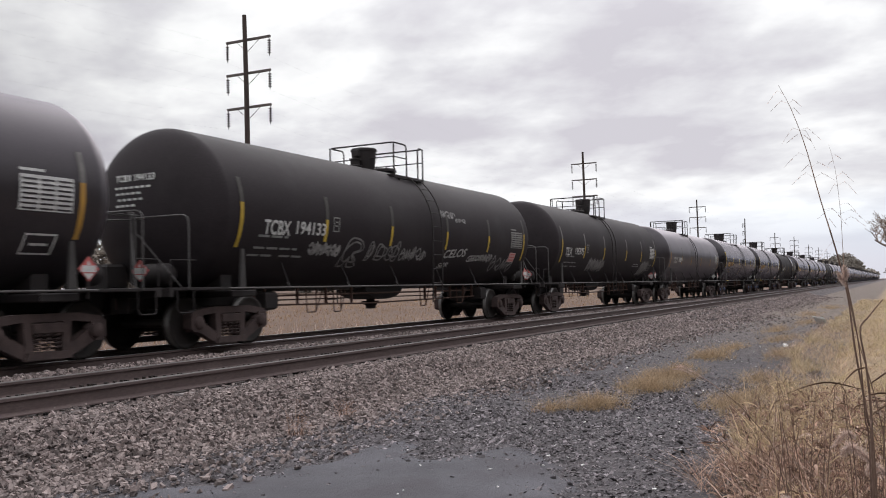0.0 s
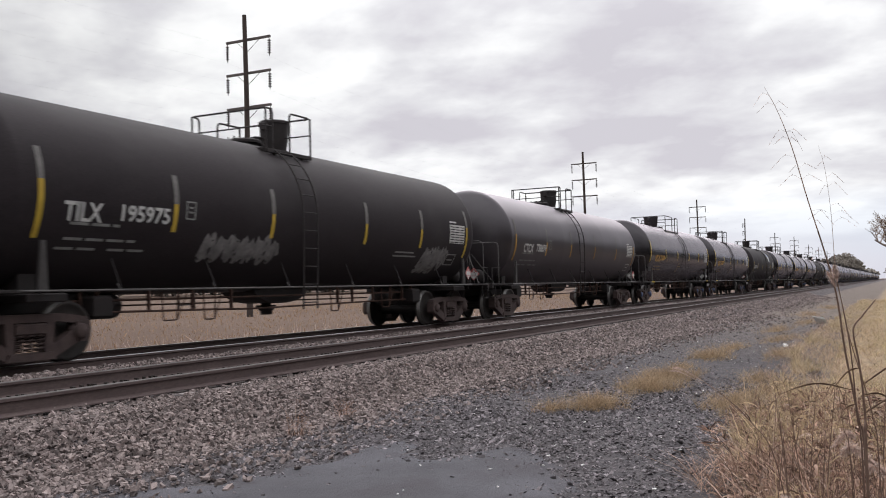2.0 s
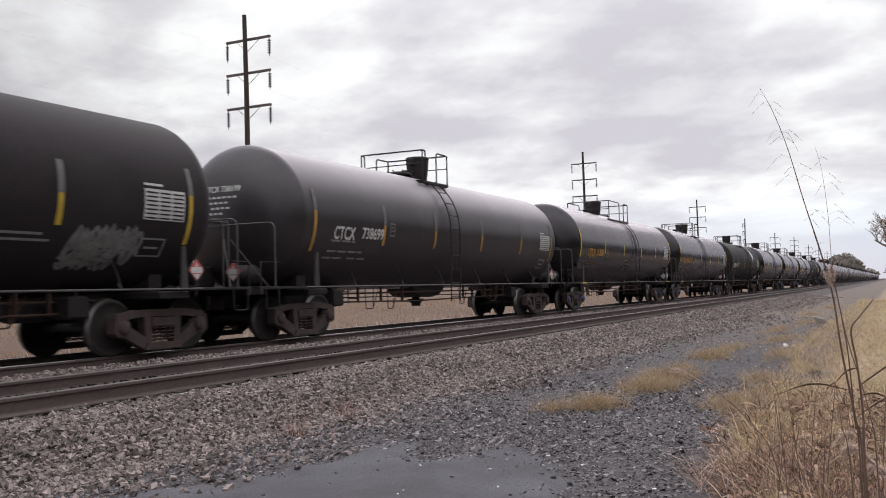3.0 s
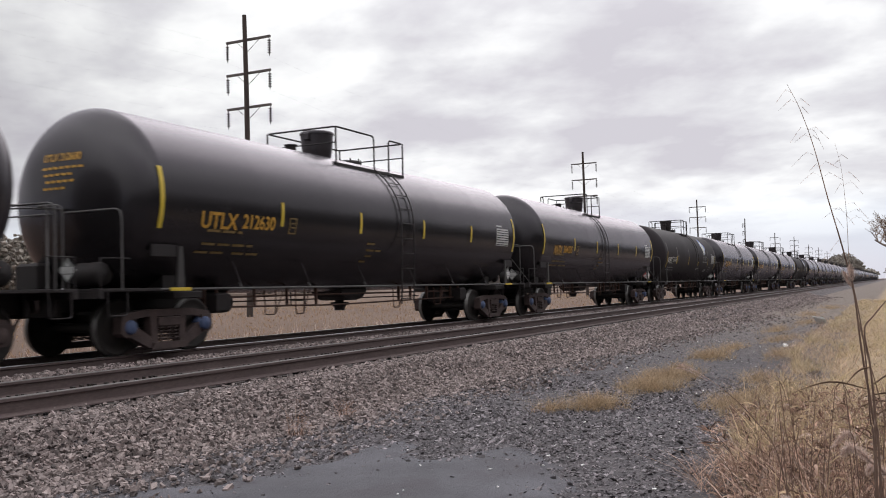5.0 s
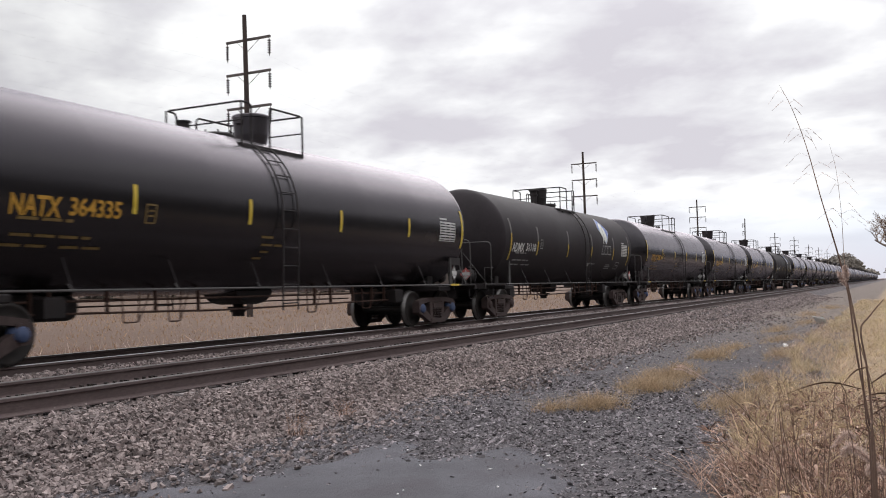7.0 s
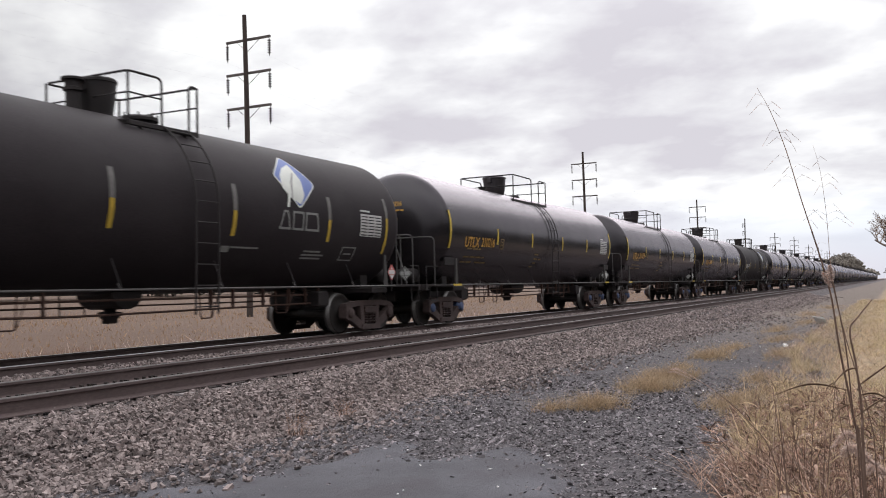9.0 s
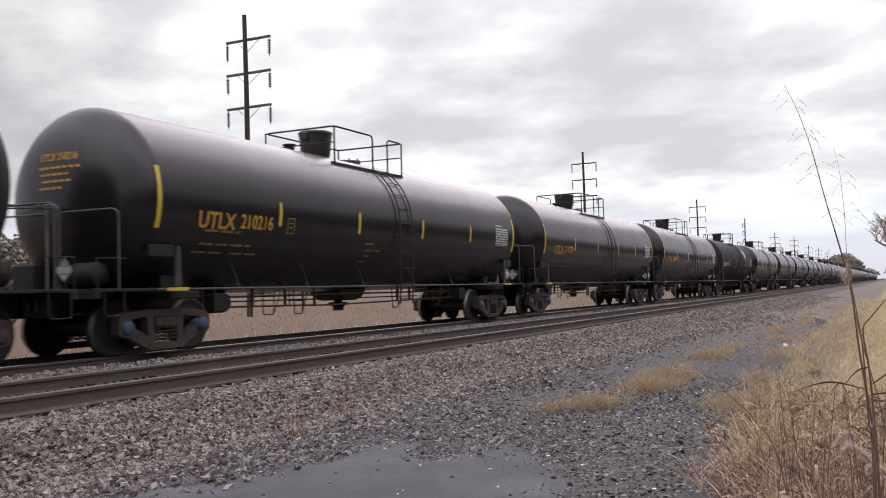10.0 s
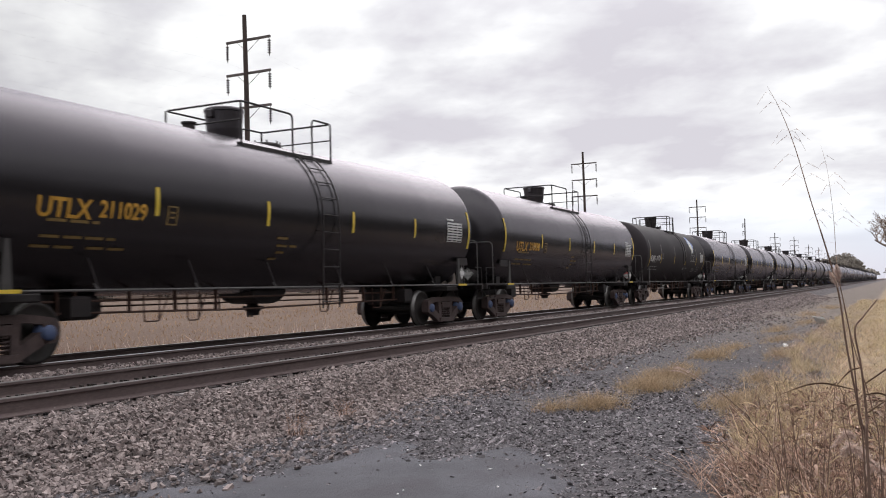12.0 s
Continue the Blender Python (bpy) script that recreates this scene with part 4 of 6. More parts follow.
def hatch_shape(x):
    s = Shape()
    s.lathe(((0.28, 3.95), (0.28, 4.10), (0.36, 4.11), (0.36, 4.16), (0.30, 4.20), (0.0001, 4.23)), 20, "z", (x, 0, 0), smooth=False)
    for i in range(8):
        a = math.pi * 2 * i / 8
        s.tube([(x + 0.33 * math.cos(a), 0.33 * math.sin(a), 4.08), (x + 0.33 * math.cos(a), 0.33 * math.sin(a), 4.24)], 0.018, 6)
    return s


def valve_shape(x, tall):
    if tall:
        return Shape().lathe(((0.12, 3.95), (0.12, 4.40), (0.16, 4.41), (0.16, 4.46), (0.13, 4.47), (0.13, 4.58), (0.19, 4.59), (0.19, 4.63), (0.0001, 4.65)), 16, "z", (x, 0, 0), smooth=False)
    return Shape().lathe(((0.13, 3.95), (0.13, 4.10), (0.19, 4.11), (0.19, 4.14), (0.12, 4.16), (0.12, 4.27), (0.15, 4.28), (0.15, 4.31), (0.0001, 4.33)), 16, "z", (x, 0, 0), smooth=False)


def placard_shape():
    """A diamond on a small bracket, facing -y: red with a white lower half and a bar."""
    s = Shape()
    q = 0.19
    s.prism(((0, -q), (q, 0), (0, q), (-q, 0)), -0.004, 0.004, 0)
    for (a, b, c, d) in ((-0.135, 0.135, -0.05, 0.05),):
        s.prism(((a, c), (b, c), (b, d), (a, d)), -0.008, -0.004, 1)
    s.prism(((0, -q * 0.86), (0.10, -0.068), (-0.10, -0.068)), -0.008, -0.004, 1)
    s.prism(((-0.03, 0.06), (0.03, 0.06), (0.0, 0.125)), -0.008, -0.004, 1)
    s.box(-0.02, 0.02, 0.004, 0.03, -0.44, 0.10, 0, 2)
    return s


GLYPHS = (((0, 0.2), (0.3, 0.9), (0.5, 0.3), (0.2, 0.1), (0.6, 0.8), (1, 0.4)),
          ((0, 0.7), (0.5, 0.95), (0.9, 0.6), (0.4, 0.3), (0.1, 0.5), (0.7, 0.1), (1, 0.2)),
          ((0, 0), (0.2, 0.9), (0.35, 0.1), (0.6, 1), (0.75, 0.2), (1, 0.8)),
          ((0.1, 0.5), (0.5, 1), (0.9, 0.5), (0.5, 0), (0.1, 0.4), (0.8, 0.7)))


BUBBLE = (((0.05, 0.0), (0.0, 0.55), (0.35, 1.0), (0.85, 0.95), (0.95, 0.65), (0.6, 0.45), (0.95, 0.05), (0.55, 0.0), (0.45, 0.3), (0.3, 0.05), (0.05, 0.0)),
          ((0.1, 0.0), (0.3, 1.0), (0.65, 0.95), (0.45, 0.05), (0.1, 0.0)),
          ((0.0, 0.05), (0.15, 0.95), (0.7, 0.9), (0.95, 0.5), (0.65, 0.05), (0.0, 0.05)),
          ((0.5, 0.0), (0.1, 0.25), (0.2, 0.8), (0.6, 1.0), (0.95, 0.6), (0.85, 0.15), (0.5, 0.0)))


def scrawl(seed, x0, x1, s0, s1, t, wide, glyphs=GLYPHS):
    """Loops and zigzags from a spray can."""
    g = random.Random(seed)
    made = []
    x, turn = x0, 0
    while x < x1:
        w = wide * g.uniform(0.8, 1.2)
        top = s1 - (s1 - s0) * g.uniform(0, 0.25)
        path = [(p.x, p.y) for p in smooth_path([(x + w * (a + g.uniform(-0.08, 0.08)), s0 + (top - s0) * b, 0) for a, b in (glyphs[turn % len(glyphs)] if glyphs is not GLYPHS else g.choice(glyphs))], 4)]
        turn += 1
        v = []
        for i, (a, b) in enumerate(path):
            c, d = path[min(i + 1, len(path) - 1)], path[max(i - 1, 0)]
            u = Vector((c[0] - d[0], c[1] - d[1]))
            u = u.normalized() if u.length > 0 else Vector((1, 0))
            v += [on_tank(a - u.y * t, b + u.x * t, 0.006), on_tank(a + u.y * t, b - u.x * t, 0.006)]
        made.append(Shape().add(v, [(2 * i, 2 * i + 1, 2 * i + 3, 2 * i + 2) for i in range(len(path) - 1)], True))
        x += w * 1.08
    return made


STYLES = {
    # paint, lettering, strips, roof platform (ends, ladder gap), fittings on the roof, lengths
    "u": dict(paint=M_GLOSS, ink=M_AMBER, up=M_YELLOW, low=M_YELLOW, bars=(-4.45, -1.52, 1.53, 4.42), plat=(-1.5, 1.65, 0.2, 0.92), dome=-0.84, wide=True, hatch=0.5, valve=-1.9, cap=M_BLUE,
              text=(-6.75, 0.98, 1.12, 0.96), panel=6.25, end=7.62, half=7.68, bogie=7.06, cut=0.0),
    "n": dict(paint=M_GLOSS, ink=M_AMBER, up=M_YELLOW, low=M_YELLOW, bars=(-4.45, -1.58, 1.52, 4.59), plat=(-1.0, 1.04, -0.7, -0.1), dome=0.53, wide=True, hatch=-0.6, valve=-1.56, cap=M_BLUE,
              text=(-6.7, 0.85, 1.0, 0.98), panel=6.3, end=7.66, half=7.72, bogie=7.03, cut=0.0),
    "t": dict(paint=M_MATTE, ink=M_WHITE, up=M_DIMSTRIP, low=M_OLDYEL, bars=(-4.3, -1.5, 1.5, 4.3), plat=(-0.3, 1.28, 0.37, 1.0), dome=-0.17, wide=False, hatch=0.8, valve=-0.62, cap=M_TRUCK,
              text=(-6.43, 0.85, 1.05, 1.05), panel=6.05, end=7.12, half=7.45, bogie=6.92, cut=0.02),
    "c": dict(paint=M_SATIN, ink=M_WHITE, up=M_FADED, low=M_ORANGE, bars=(-4.36, -1.7, 1.3, 4.4), plat=(-1.22, 0.28, -1.05, -0.4), dome=0.3, wide=False, hatch=-0.8, valve=-0.3, cap=M_TRUCK,
              text=(-6.5, 0.85, 1.15, 0.95), panel=6.15, end=7.24, half=7.55, bogie=7.0, cut=-0.06),
    "l": dict(paint=M_MATTE, ink=M_WHITE, up=M_FADED, low=M_OLDYEL, bars=(-4.42, -1.75, 1.72, 4.42), plat=(-1.17, 0.4, -0.95, -0.36), dome=0.4, wide=False, hatch=-0.65, valve=-0.2, cap=M_TRUCK,
              text=(-6.7, 0.72, 1.1, 1.05), panel=6.05, end=7.12, half=7.45, bogie=6.92, cut=0.02),
    "a": dict(paint=M_MATTE, ink=M_WHITE, up=M_FADED, low=M_OLDYEL, bars=(-4.62, -1.42, 1.5, 4.6), plat=(-0.48, 1.2, 0.3, 0.98), dome=-0.24, wide=False, hatch=0.72, valve=-0.76, cap=M_TRUCK,
              text=(-6.9, 1.05, 1.22, 0.88), panel=5.85, end=7.02, half=7.45, bogie=6.95, cut=0.0),
}


def build_car(style, marks, label, sprayed=(), logo=False):
    st = STYLES[style]
    car = tagged(new("tank_car"), label, "tank car", "tank cars of the train")
    paint = st["paint"]
    key = (style,)
    half, bogie, cut = st["half"], st["bogie"], st["cut"]
    part("tank", cached(("tank", paint.name, half), lambda: tank_shell(half, st["wide"]).mesh("tank", paint)), paint, car)
    build_bogie(car, -bogie, st["cap"])
    build_bogie(car, bogie, st["cap"])
    for d in (-1, 1):
        part("underframe", cached(("end", d, cut), lambda: end_gear(d, cut).mesh("underframe", M_FRAME)), M_FRAME, car)
        part("coupler", cached(("coupler", d, cut), lambda: coupler_shape(d, cut).mesh("coupler", M_TRUCK)), M_TRUCK, car)
        part("end_rail", cached(("endrail", d, cut, style == "u"), lambda: end_rails(d, cut, style != "u").mesh("end_rail", M_PIPE, M_FRAME)), M_PIPE, car, "bent grey pipe handrail")
        part("side_rail", cached(("siderail", d, half), lambda: side_rail(d, half).mesh("side_rail", M_PIPE, M_FRAME)), M_PIPE, car)
        part("brake_cylinder", cached(("brake", d), lambda: brake_gear(d).mesh("brake_cylinder", M_FRAME)), M_FRAME, car)
        part("bolster_web", cached(("web", d, bogie), lambda: Shape().prism([(d * (a + bogie - 7.0), b) for a, b in ((7.02, 1.05), (7.20, 1.05), (7.14, 1.78), (7.06, 1.78))][::d], -1.47, -1.43).mesh("bolster_web", M_WEB)), M_WEB, car, "grey steel web")
        if st["wide"]:
            if d > 0:
                for k, outline in enumerate((((7.75, 1.09), (8.05, 1.09), (8.62, 1.62), (8.52, 1.72)), ((8.25, 1.09), (8.82, 1.09), (8.74, 1.42), (8.52, 1.46)))):
                    part("head_brace", cached(("brace", k), lambda: Shape().prism(outline, -0.64 + 0.05 * k, -0.60 + 0.05 * k).mesh("head_brace", M_BRACE)), M_BRACE, car, "brown primed brace plate")
            part("sill_strip", cached(("sill", d), lambda: Shape().box(min(d * 7.0, d * 7.5), max(d * 7.0, d * 7.5), -1.535, -1.52, 1.03, 1.085, 0.003).mesh("sill_strip", M_YELLOW)), M_YELLOW, car, "short yellow strip on the sill")
            part("bracket_plate", cached(("plate", d), lambda: Shape().box(min(d * 7.22, d * 7.8), max(d * 7.22, d * 7.8), -1.43, -1.39, 1.60, 1.80, 0.006).mesh("bracket_plate", M_FRAME)), M_FRAME, car)
    part("brake_pipe", cached("rigging", lambda: brake_rigging().mesh("brake_pipe", M_ROD)), M_ROD, car, "rust-brown brake pipe run")
    part("outlet_skid", cached(("belly",) + key, lambda: belly(0.35 if style == "a" else 0.6 if st["wide"] else 0.95).mesh("outlet_skid", M_FRAME)), M_FRAME, car)
    x0, x1, g0, g1 = st["plat"]
    part("roof_platform", cached(("plat",) + key, lambda: platform_shape(x0, x1).mesh("roof_platform", M_FRAME)), M_FRAME, car)
    for x, g, full in ((x0, g0, not st["wide"]), (x1, g1, False)):
        part("guard_rail", cached(("rail", x) + key, lambda: guard_rail(x, g, full).mesh("guard_rail", M_FRAME)), M_FRAME, car, "black pipe guard rail")
    for y in (-1, 1):
        part("ladder", cached(("ladder", y) + key, lambda: ladder_shape(y, g0 + 0.04, g1 - 0.06).mesh("ladder", M_FRAME)), M_FRAME, car)
    housing = M_SATIN if st["wide"] else M_FRAME
    part("valve_housing", cached(("dome",) + key, lambda: dome_shape(st["dome"], st["wide"], {"t": 0.12, "a": 0.04}.get(style, 0.0)).mesh("valve_housing", housing)), housing, car)
    part("manway", cached(("hatch",) + key, lambda: hatch_shape(st["hatch"]).mesh("manway", M_FRAME)), M_FRAME, car)
    part("relief_valve", cached(("valve",) + key, lambda: valve_shape(st["valve"], style == "a").mesh("relief_valve", M_FRAME)), M_FRAME, car)
    # reflective strips
    for x in st["bars"]:
        if st["up"] is st["low"]:
            strip = cached(("strip",) + key, lambda: patch(-0.045, 0.045, -0.32, 0.13).mesh("reflective_strip", st["low"]))
        else:
            strip = cached(("strip2",) + key, lambda: patch(-0.06, 0.06, -0.07, 0.42, slot=1, shape=patch(-0.05, 0.05, -0.54, -0.07)).mesh("reflective_strip", st["low"], st["up"]))
        part("reflective_strip", strip, st["low"], car).location.x = x
    for d in (-1, 1):
        long_strip = cached(("endstrip",) + key, lambda: patch(-0.055, 0.055, 0.10 if st["up"] is not st["low"] else 0.44, 0.58 if st["up"] is not st["low"] else 0.48, slot=1, shape=patch(-0.05, 0.05, -0.75 if st["up"] is not st["low"] else -0.52, 0.10 if st["up"] is not st["low"] else 0.44)).mesh("reflective_strip", st["low"], st["up"]))
        part("reflective_strip", long_strip, st["low"], car).location.x = d * st["end"] - (0.1 if st["wide"] and d < 0 else 0)
    # data panel at the right end, a square stencil, small print in bars
    q = st["panel"]
    white = M_GREYT if style == "t" else M_WHITE
    table = part("data_panel", cached(("panel",) + key, lambda: patch(q, q + 0.92, -0.36, 0.14, 0.006).mesh("data_panel", white)), white, car, "white stencilled data table")
    for i in range(7):
        a = -0.34 + i * 0.068
        for u, w in ((0.03, 0.27), (0.34, 0.25), (0.63, 0.26)):
            line = cached(("line", i, u) + key, lambda: patch(q + u, q + u + w, a, a + 0.026, 0.010).mesh("print_line", paint))
            part("print_line", line, paint, table)
    part("print_bar", cached(("head",) + key, lambda: patch(q, q + 0.42, 0.19, 0.23, 0.006).mesh("print_bar", white)), white, car)

    print_ink = M_DIMAMBER if style in "un" else M_GREYT

    def square():
        s = Shape()
        q = st["bars"][0] + 0.36
        for a, b, c, d in ((q - .12, q + .12, -.31, -.285), (q - .12, q + .12, -.025, 0.0), (q - .12, q - .09, -.31, 0), (q + .09, q + .12, -.31, 0), (q - .05, q + .05, -.2, -.17), (q - .05, q + .05, -.12, -.09)):
            patch(a, b, c - (0.14 if st["wide"] else 0), d - (0.14 if st["wide"] else 0), shape=s)
        return s.mesh("square_stencil", print_ink)

    part("square_stencil", cached(("square",) + key, square), print_ink, car, "small square stencil")
    rows = ((-6.55, -5.6, -0.52), (-6.6, -5.2, -0.76), (-6.7, -5.9, -0.92), (-5.7, -4.9, -0.92))
    if st["wide"]:
        rows += ((-1.15, -0.75, -0.55), (-1.1, -0.45, -0.70), (-1.05, -0.8, -0.84), (-1.2, -0.95, -0.98))
    for a, b, c in rows:
        while a < b:
            w = min(0.34, b - a)
            bar = cached(("bar", round(w, 2), c) + key, lambda: patch(0, w, c, c + 0.045).mesh("print_bar", print_ink))
            part("print_bar", bar, print_ink, car, "bar of small stencilled print").location.x = a
            a += 0.41
    if marks:
        tx, w1, gap, w2 = st["text"]
        for word, x, w, h, z in ((marks.split()[0], tx, w1, 0.29, -0.465), (marks.split()[1], tx + gap, w2, 0.265, -0.42)):
            flat, faces = letters(word, h, w)
            part("reporting_mark", Shape().add([on_tank(x + p[0], p[1] + z) for p in flat], faces, True), st["ink"], car, "stencilled reporting mark")

        def head_point(y, z):
            r = math.hypot(y, z)
            t = min(0.999, (r / R) ** (1 / 0.92))
            return (-(half + HEAD * math.sqrt(1 - t * t) + 0.012), y, ZC + z)
        flat, faces = letters(marks, 0.13, 0.95)
        ey, ez = (0.38, 0.60) if st["wide"] else (0.55, 0.50)
        s = Shape().add([head_point(ey - p[0] * (0.85 if st["wide"] else 1), ez + p[1]) for p in flat], faces, True)
        part("end_mark", s, st["ink"], car, "stencilled mark on the tank head")
        for i, (a, b) in enumerate(((0.0, -0.80), (-0.05, -0.65), (-0.1, -0.75), (-0.05, -0.45))):
            z = ez - 0.13 - i * 0.11
            k, s = ey + a, Shape()
            while k > ey + b:
                s.add([head_point(k, z), head_point(k - 0.09, z), head_point(k - 0.09, z + 0.04), head_point(k, z + 0.04)], [(0, 1, 2, 3)])
                k -= 0.13
            part("end_print", s, st["ink"], car)
    # placards at the ends
    field = M_GREYT if st["wide"] else M_RED
    pl = cached(("placard", field.name), lambda: placard_shape().mesh("placard", field, M_WHITE, M_FRAME))
    for x, y, turn in ((7.35 - cut, -1.46, 0), (cut - 8.98, -0.85, -90), (8.98 - cut, 0.85, 90), (cut - 7.35, 1.46, 180)):
        part("placard", pl, field, car, "white and grey hazard diamond" if st["wide"] else "red and white hazard diamond").matrix_basis = pose(x, y, 1.38, 0, 0, turn)
    for i, (x0, x1, s0, s1, t, wide) in enumerate(sprayed):
        for letter in scrawl(40 + i * 7 + len(sprayed), x0, x1, s0, s1, t, wide):
            paint_left = M_OLDSPRAY if style == "l" else M_SPRAY
            part("graffiti_letter", letter, paint_left, car, "faded grey sprayed scrawl")
    if style == "t" and sprayed:                         # outlined bubble letters
        for k, (x0, x1, s0, s1, wide, kinds) in enumerate(((-3.45, -3.0, -1.12, -0.36, 0.78, BUBBLE[:1]), (-3.36, -3.0, -0.98, -0.46, 0.58, BUBBLE[:1]),
                                                           (-2.5, -1.1, -0.92, -0.44, 0.42, BUBBLE[1:]), (-2.42, -1.1, -0.82, -0.52, 0.42, BUBBLE[1:]))):
            for letter in scrawl(9 + k, x0, x1, s0, s1, 0.021, wide, kinds):
                part("graffiti_letter", letter, M_OLDSPRAY, car, "dim outlined graffiti letter")
    if style == "t":
        for word, x, z, h, w in (("CELOS", 1.5, -0.80, 0.25, 1.35), ("SER", 1.45, -1.10, 0.16, 0.6), ("CELOS", 3.05, -0.88, 0.20, 0.95)):
            flat, faces = letters(word, h, w)
            if sprayed:
                part("graffiti", Shape().add([on_tank(x + p[0] + 0.3 * p[1], p[1] + z + 0.06 * p[0], 0.007) for p in flat], faces, True), M_TAG, car, "white sprayed graffiti word")
        s = patch(6.08, 6.58, -0.82, -0.51)
        for k in range(3):
            patch(6.13, 6.53, -0.77 + k * 0.09, -0.73 + k * 0.09, 0.012, slot=1, shape=s)
        part("warning_sign", s, (M_PALERED, M_RED), car, "faded red sign with pale print")
    if style in "lt":
        for a, b, c in ((3.25, 4.2, -0.70), (3.2, 4.35, -0.80)):
            part("print_bar", cached(("long", a, b, c), lambda: patch(a, b, c, c + 0.04).mesh("print_bar", M_GREYT)), M_GREYT, car, "long line of small stencilled print")
    if style in "cal":
        q, z = {"c": (6.35, -1.02), "a": (5.26, -0.96), "l": (6.1, -1.0)}[style]
        s = Shape()
        for x0, x1, s0, s1 in ((0, 0.55, 0, 0.03), (0, 0.55, 0.31, 0.34), (0, 0.03, 0.03, 0.31), (0.52, 0.55, 0.03, 0.31), (0.12, 0.43, 0.15, 0.19)):
            patch(q + x0, q + x1, z + s0, z + s1, 0.012, shape=s)
        part("placard_holder", s, M_WHITE if style == "c" else M_GREYT, car, "empty pale placard frame")
    if logo:
        build_logo(car)
    if st["wide"]:                                       # these tanks are a little fatter
        fat = 1.03
        for ob in car.children:
            if ob.name.split(".")[0] in ("tank", "reflective_strip", "data_panel", "print_bar", "square_stencil", "reporting_mark", "end_mark", "end_print"):
                ob.scale = (1, fat, fat)
                ob.location.z = ZC * (1 - fat) + 0.02
                if ob.name.split(".")[0] != "tank":
                    xs = [q[0] for q in ob.bound_box]
                    ob.location.z += sag(ob.location.x + (min(xs) + max(xs)) / 2)
    return car


def build_logo(car):
    """A tilted blue diamond with a white leaf, three pale block shapes below."""
    def flat(points, lift):
        pts = [Vector((a, b, 0)) for a, b in points]
        bm = bmesh.new()
        bm.faces.new([bm.verts.new(p) for p in pts])
        lo, hi = min(p.y for p in pts), max(p.y for p in pts)
        k = int((hi - lo) / 0.1)
        for i in range(1, k):
            bmesh.ops.bisect_plane(bm, geom=bm.verts[:] + bm.edges[:] + bm.faces[:], plane_co=(0, lo + (hi - lo) * i / k, 0), plane_no=(0, 1, 0))
        bm.verts.index_update()
        v = [on_tank(q.co.x, q.co.y, lift) for q in bm.verts]
        fs = [tuple(q.index for q in face.verts) for face in bm.faces]
        bm.free()
        return Shape().add(v, fs, True)
    def rounded(points, k=4):
        out = []
        n = len(points)
        for i in range(n):
            a, p, c = (Vector(points[(i + d) % n]) for d in (-1, 0, 1))
            s, t = p + (a - p) * 0.14, p + (c - p) * 0.14
            for q in range(k + 1):
                u = q / k
                w = s * (1 - u) ** 2 + p * 2 * u * (1 - u) + t * u * u
                out.append((w.x, w.y))
        return out
    rim = rounded(((2.90, 0.76), (3.53, 1.32), (4.20, 0.66), (3.52, 0.12), (3.18, 0.42)))
    mx, my = 3.5, 0.72
    part("logo_field", flat([(mx + (x - mx) * 1.06, my + (y - my) * 1.06) for x, y in rim], 0.006), M_LEAF, car)
    part("logo_field", flat(rim, 0.010), M_LOGO, car, "blue diamond emblem")
    leaf = rounded(((3.60, 1.10), (3.76, 0.72), (3.72, 0.36), (3.55, 0.18), (3.22, 0.30), (3.02, 0.50), (3.08, 0.76), (3.28, 0.96)))
    part("logo_leaf", flat(leaf, 0.014), M_LEAF, car, "white leaf shape")
    part("logo_leaf", flat(((3.08, 0.10), (3.15, 0.10), (3.26, 0.40), (3.18, 0.42)), 0.013), M_LEAF, car)
    part("logo_vein", flat(((3.26, 0.28), (3.29, 0.26), (3.40, 0.62), (3.60, 0.86), (3.56, 0.88), (3.36, 0.64)), 0.018), M_SPRAY, car)
    for quad in (((2.84, 0), (3.22, 0), (3.12, 1), (2.98, 1)), ((3.28, 0), (3.66, 0), (3.66, 1), (3.28, 1)), ((3.72, 0), (4.22, 0), (4.14, 1), (3.72, 1))):
        s = Shape()
        (ax, _), (bx, _), (cx, _), (dx, _) = quad
        z0, z1, t = -0.34, 0.04, 0.045
        patch(ax, bx, z0, z0 + t, shape=s)
        patch(dx, cx, z1 - t, z1, shape=s)
        patch(ax, ax + t, z0, z1, skew=dx - ax, shape=s)
        patch(bx - t, bx, z0, z1, skew=cx - bx, shape=s)
        part("logo_block", s, M_GREYT, car)
    s = patch(1.29, 1.53, -0.86, -0.73)
    patch(1.55, 2.36, -0.77, -0.735, shape=s)
    patch(3.87, 4.47, -0.79, -0.75, shape=s)
    patch(3.84, 4.63, -0.87, -0.83, shape=s)
    patch(3.84, 4.55, -0.95, -0.91, shape=s)
    part("stencil_block", s, M_GREYT, car, "worn pale stencil patches")


CARS = []
SPRAY_A = ((-4.8, -3.7, -0.85, -0.55, 0.035, 0.16), (-0.9, 0.3, -0.9, -0.5, 0.022, 0.25), (1.2, 1.95, 0.30, 0.56, 0.018, 0.3), (2.0, 2.5, 0.22, 0.34, 0.014, 0.25), (4.05, 4.8, -0.85, -0.57, 0.025, 0.16), (4.85, 6.5, -1.18, -0.57, 0.022, 0.42))
SPRAY_B = ((-3.6, -1.5, -1.1, -0.42, 0.05, 0.32), (-3.5, -1.6, -1.0, -0.5, 0.03, 0.2), (4.7, 6.0, -1.15, -0.5, 0.055, 0.26), (4.8, 6.1, -1.0, -0.45, 0.03, 0.16), (4.65, 5.6, -1.3, -0.95, 0.03, 0.14))


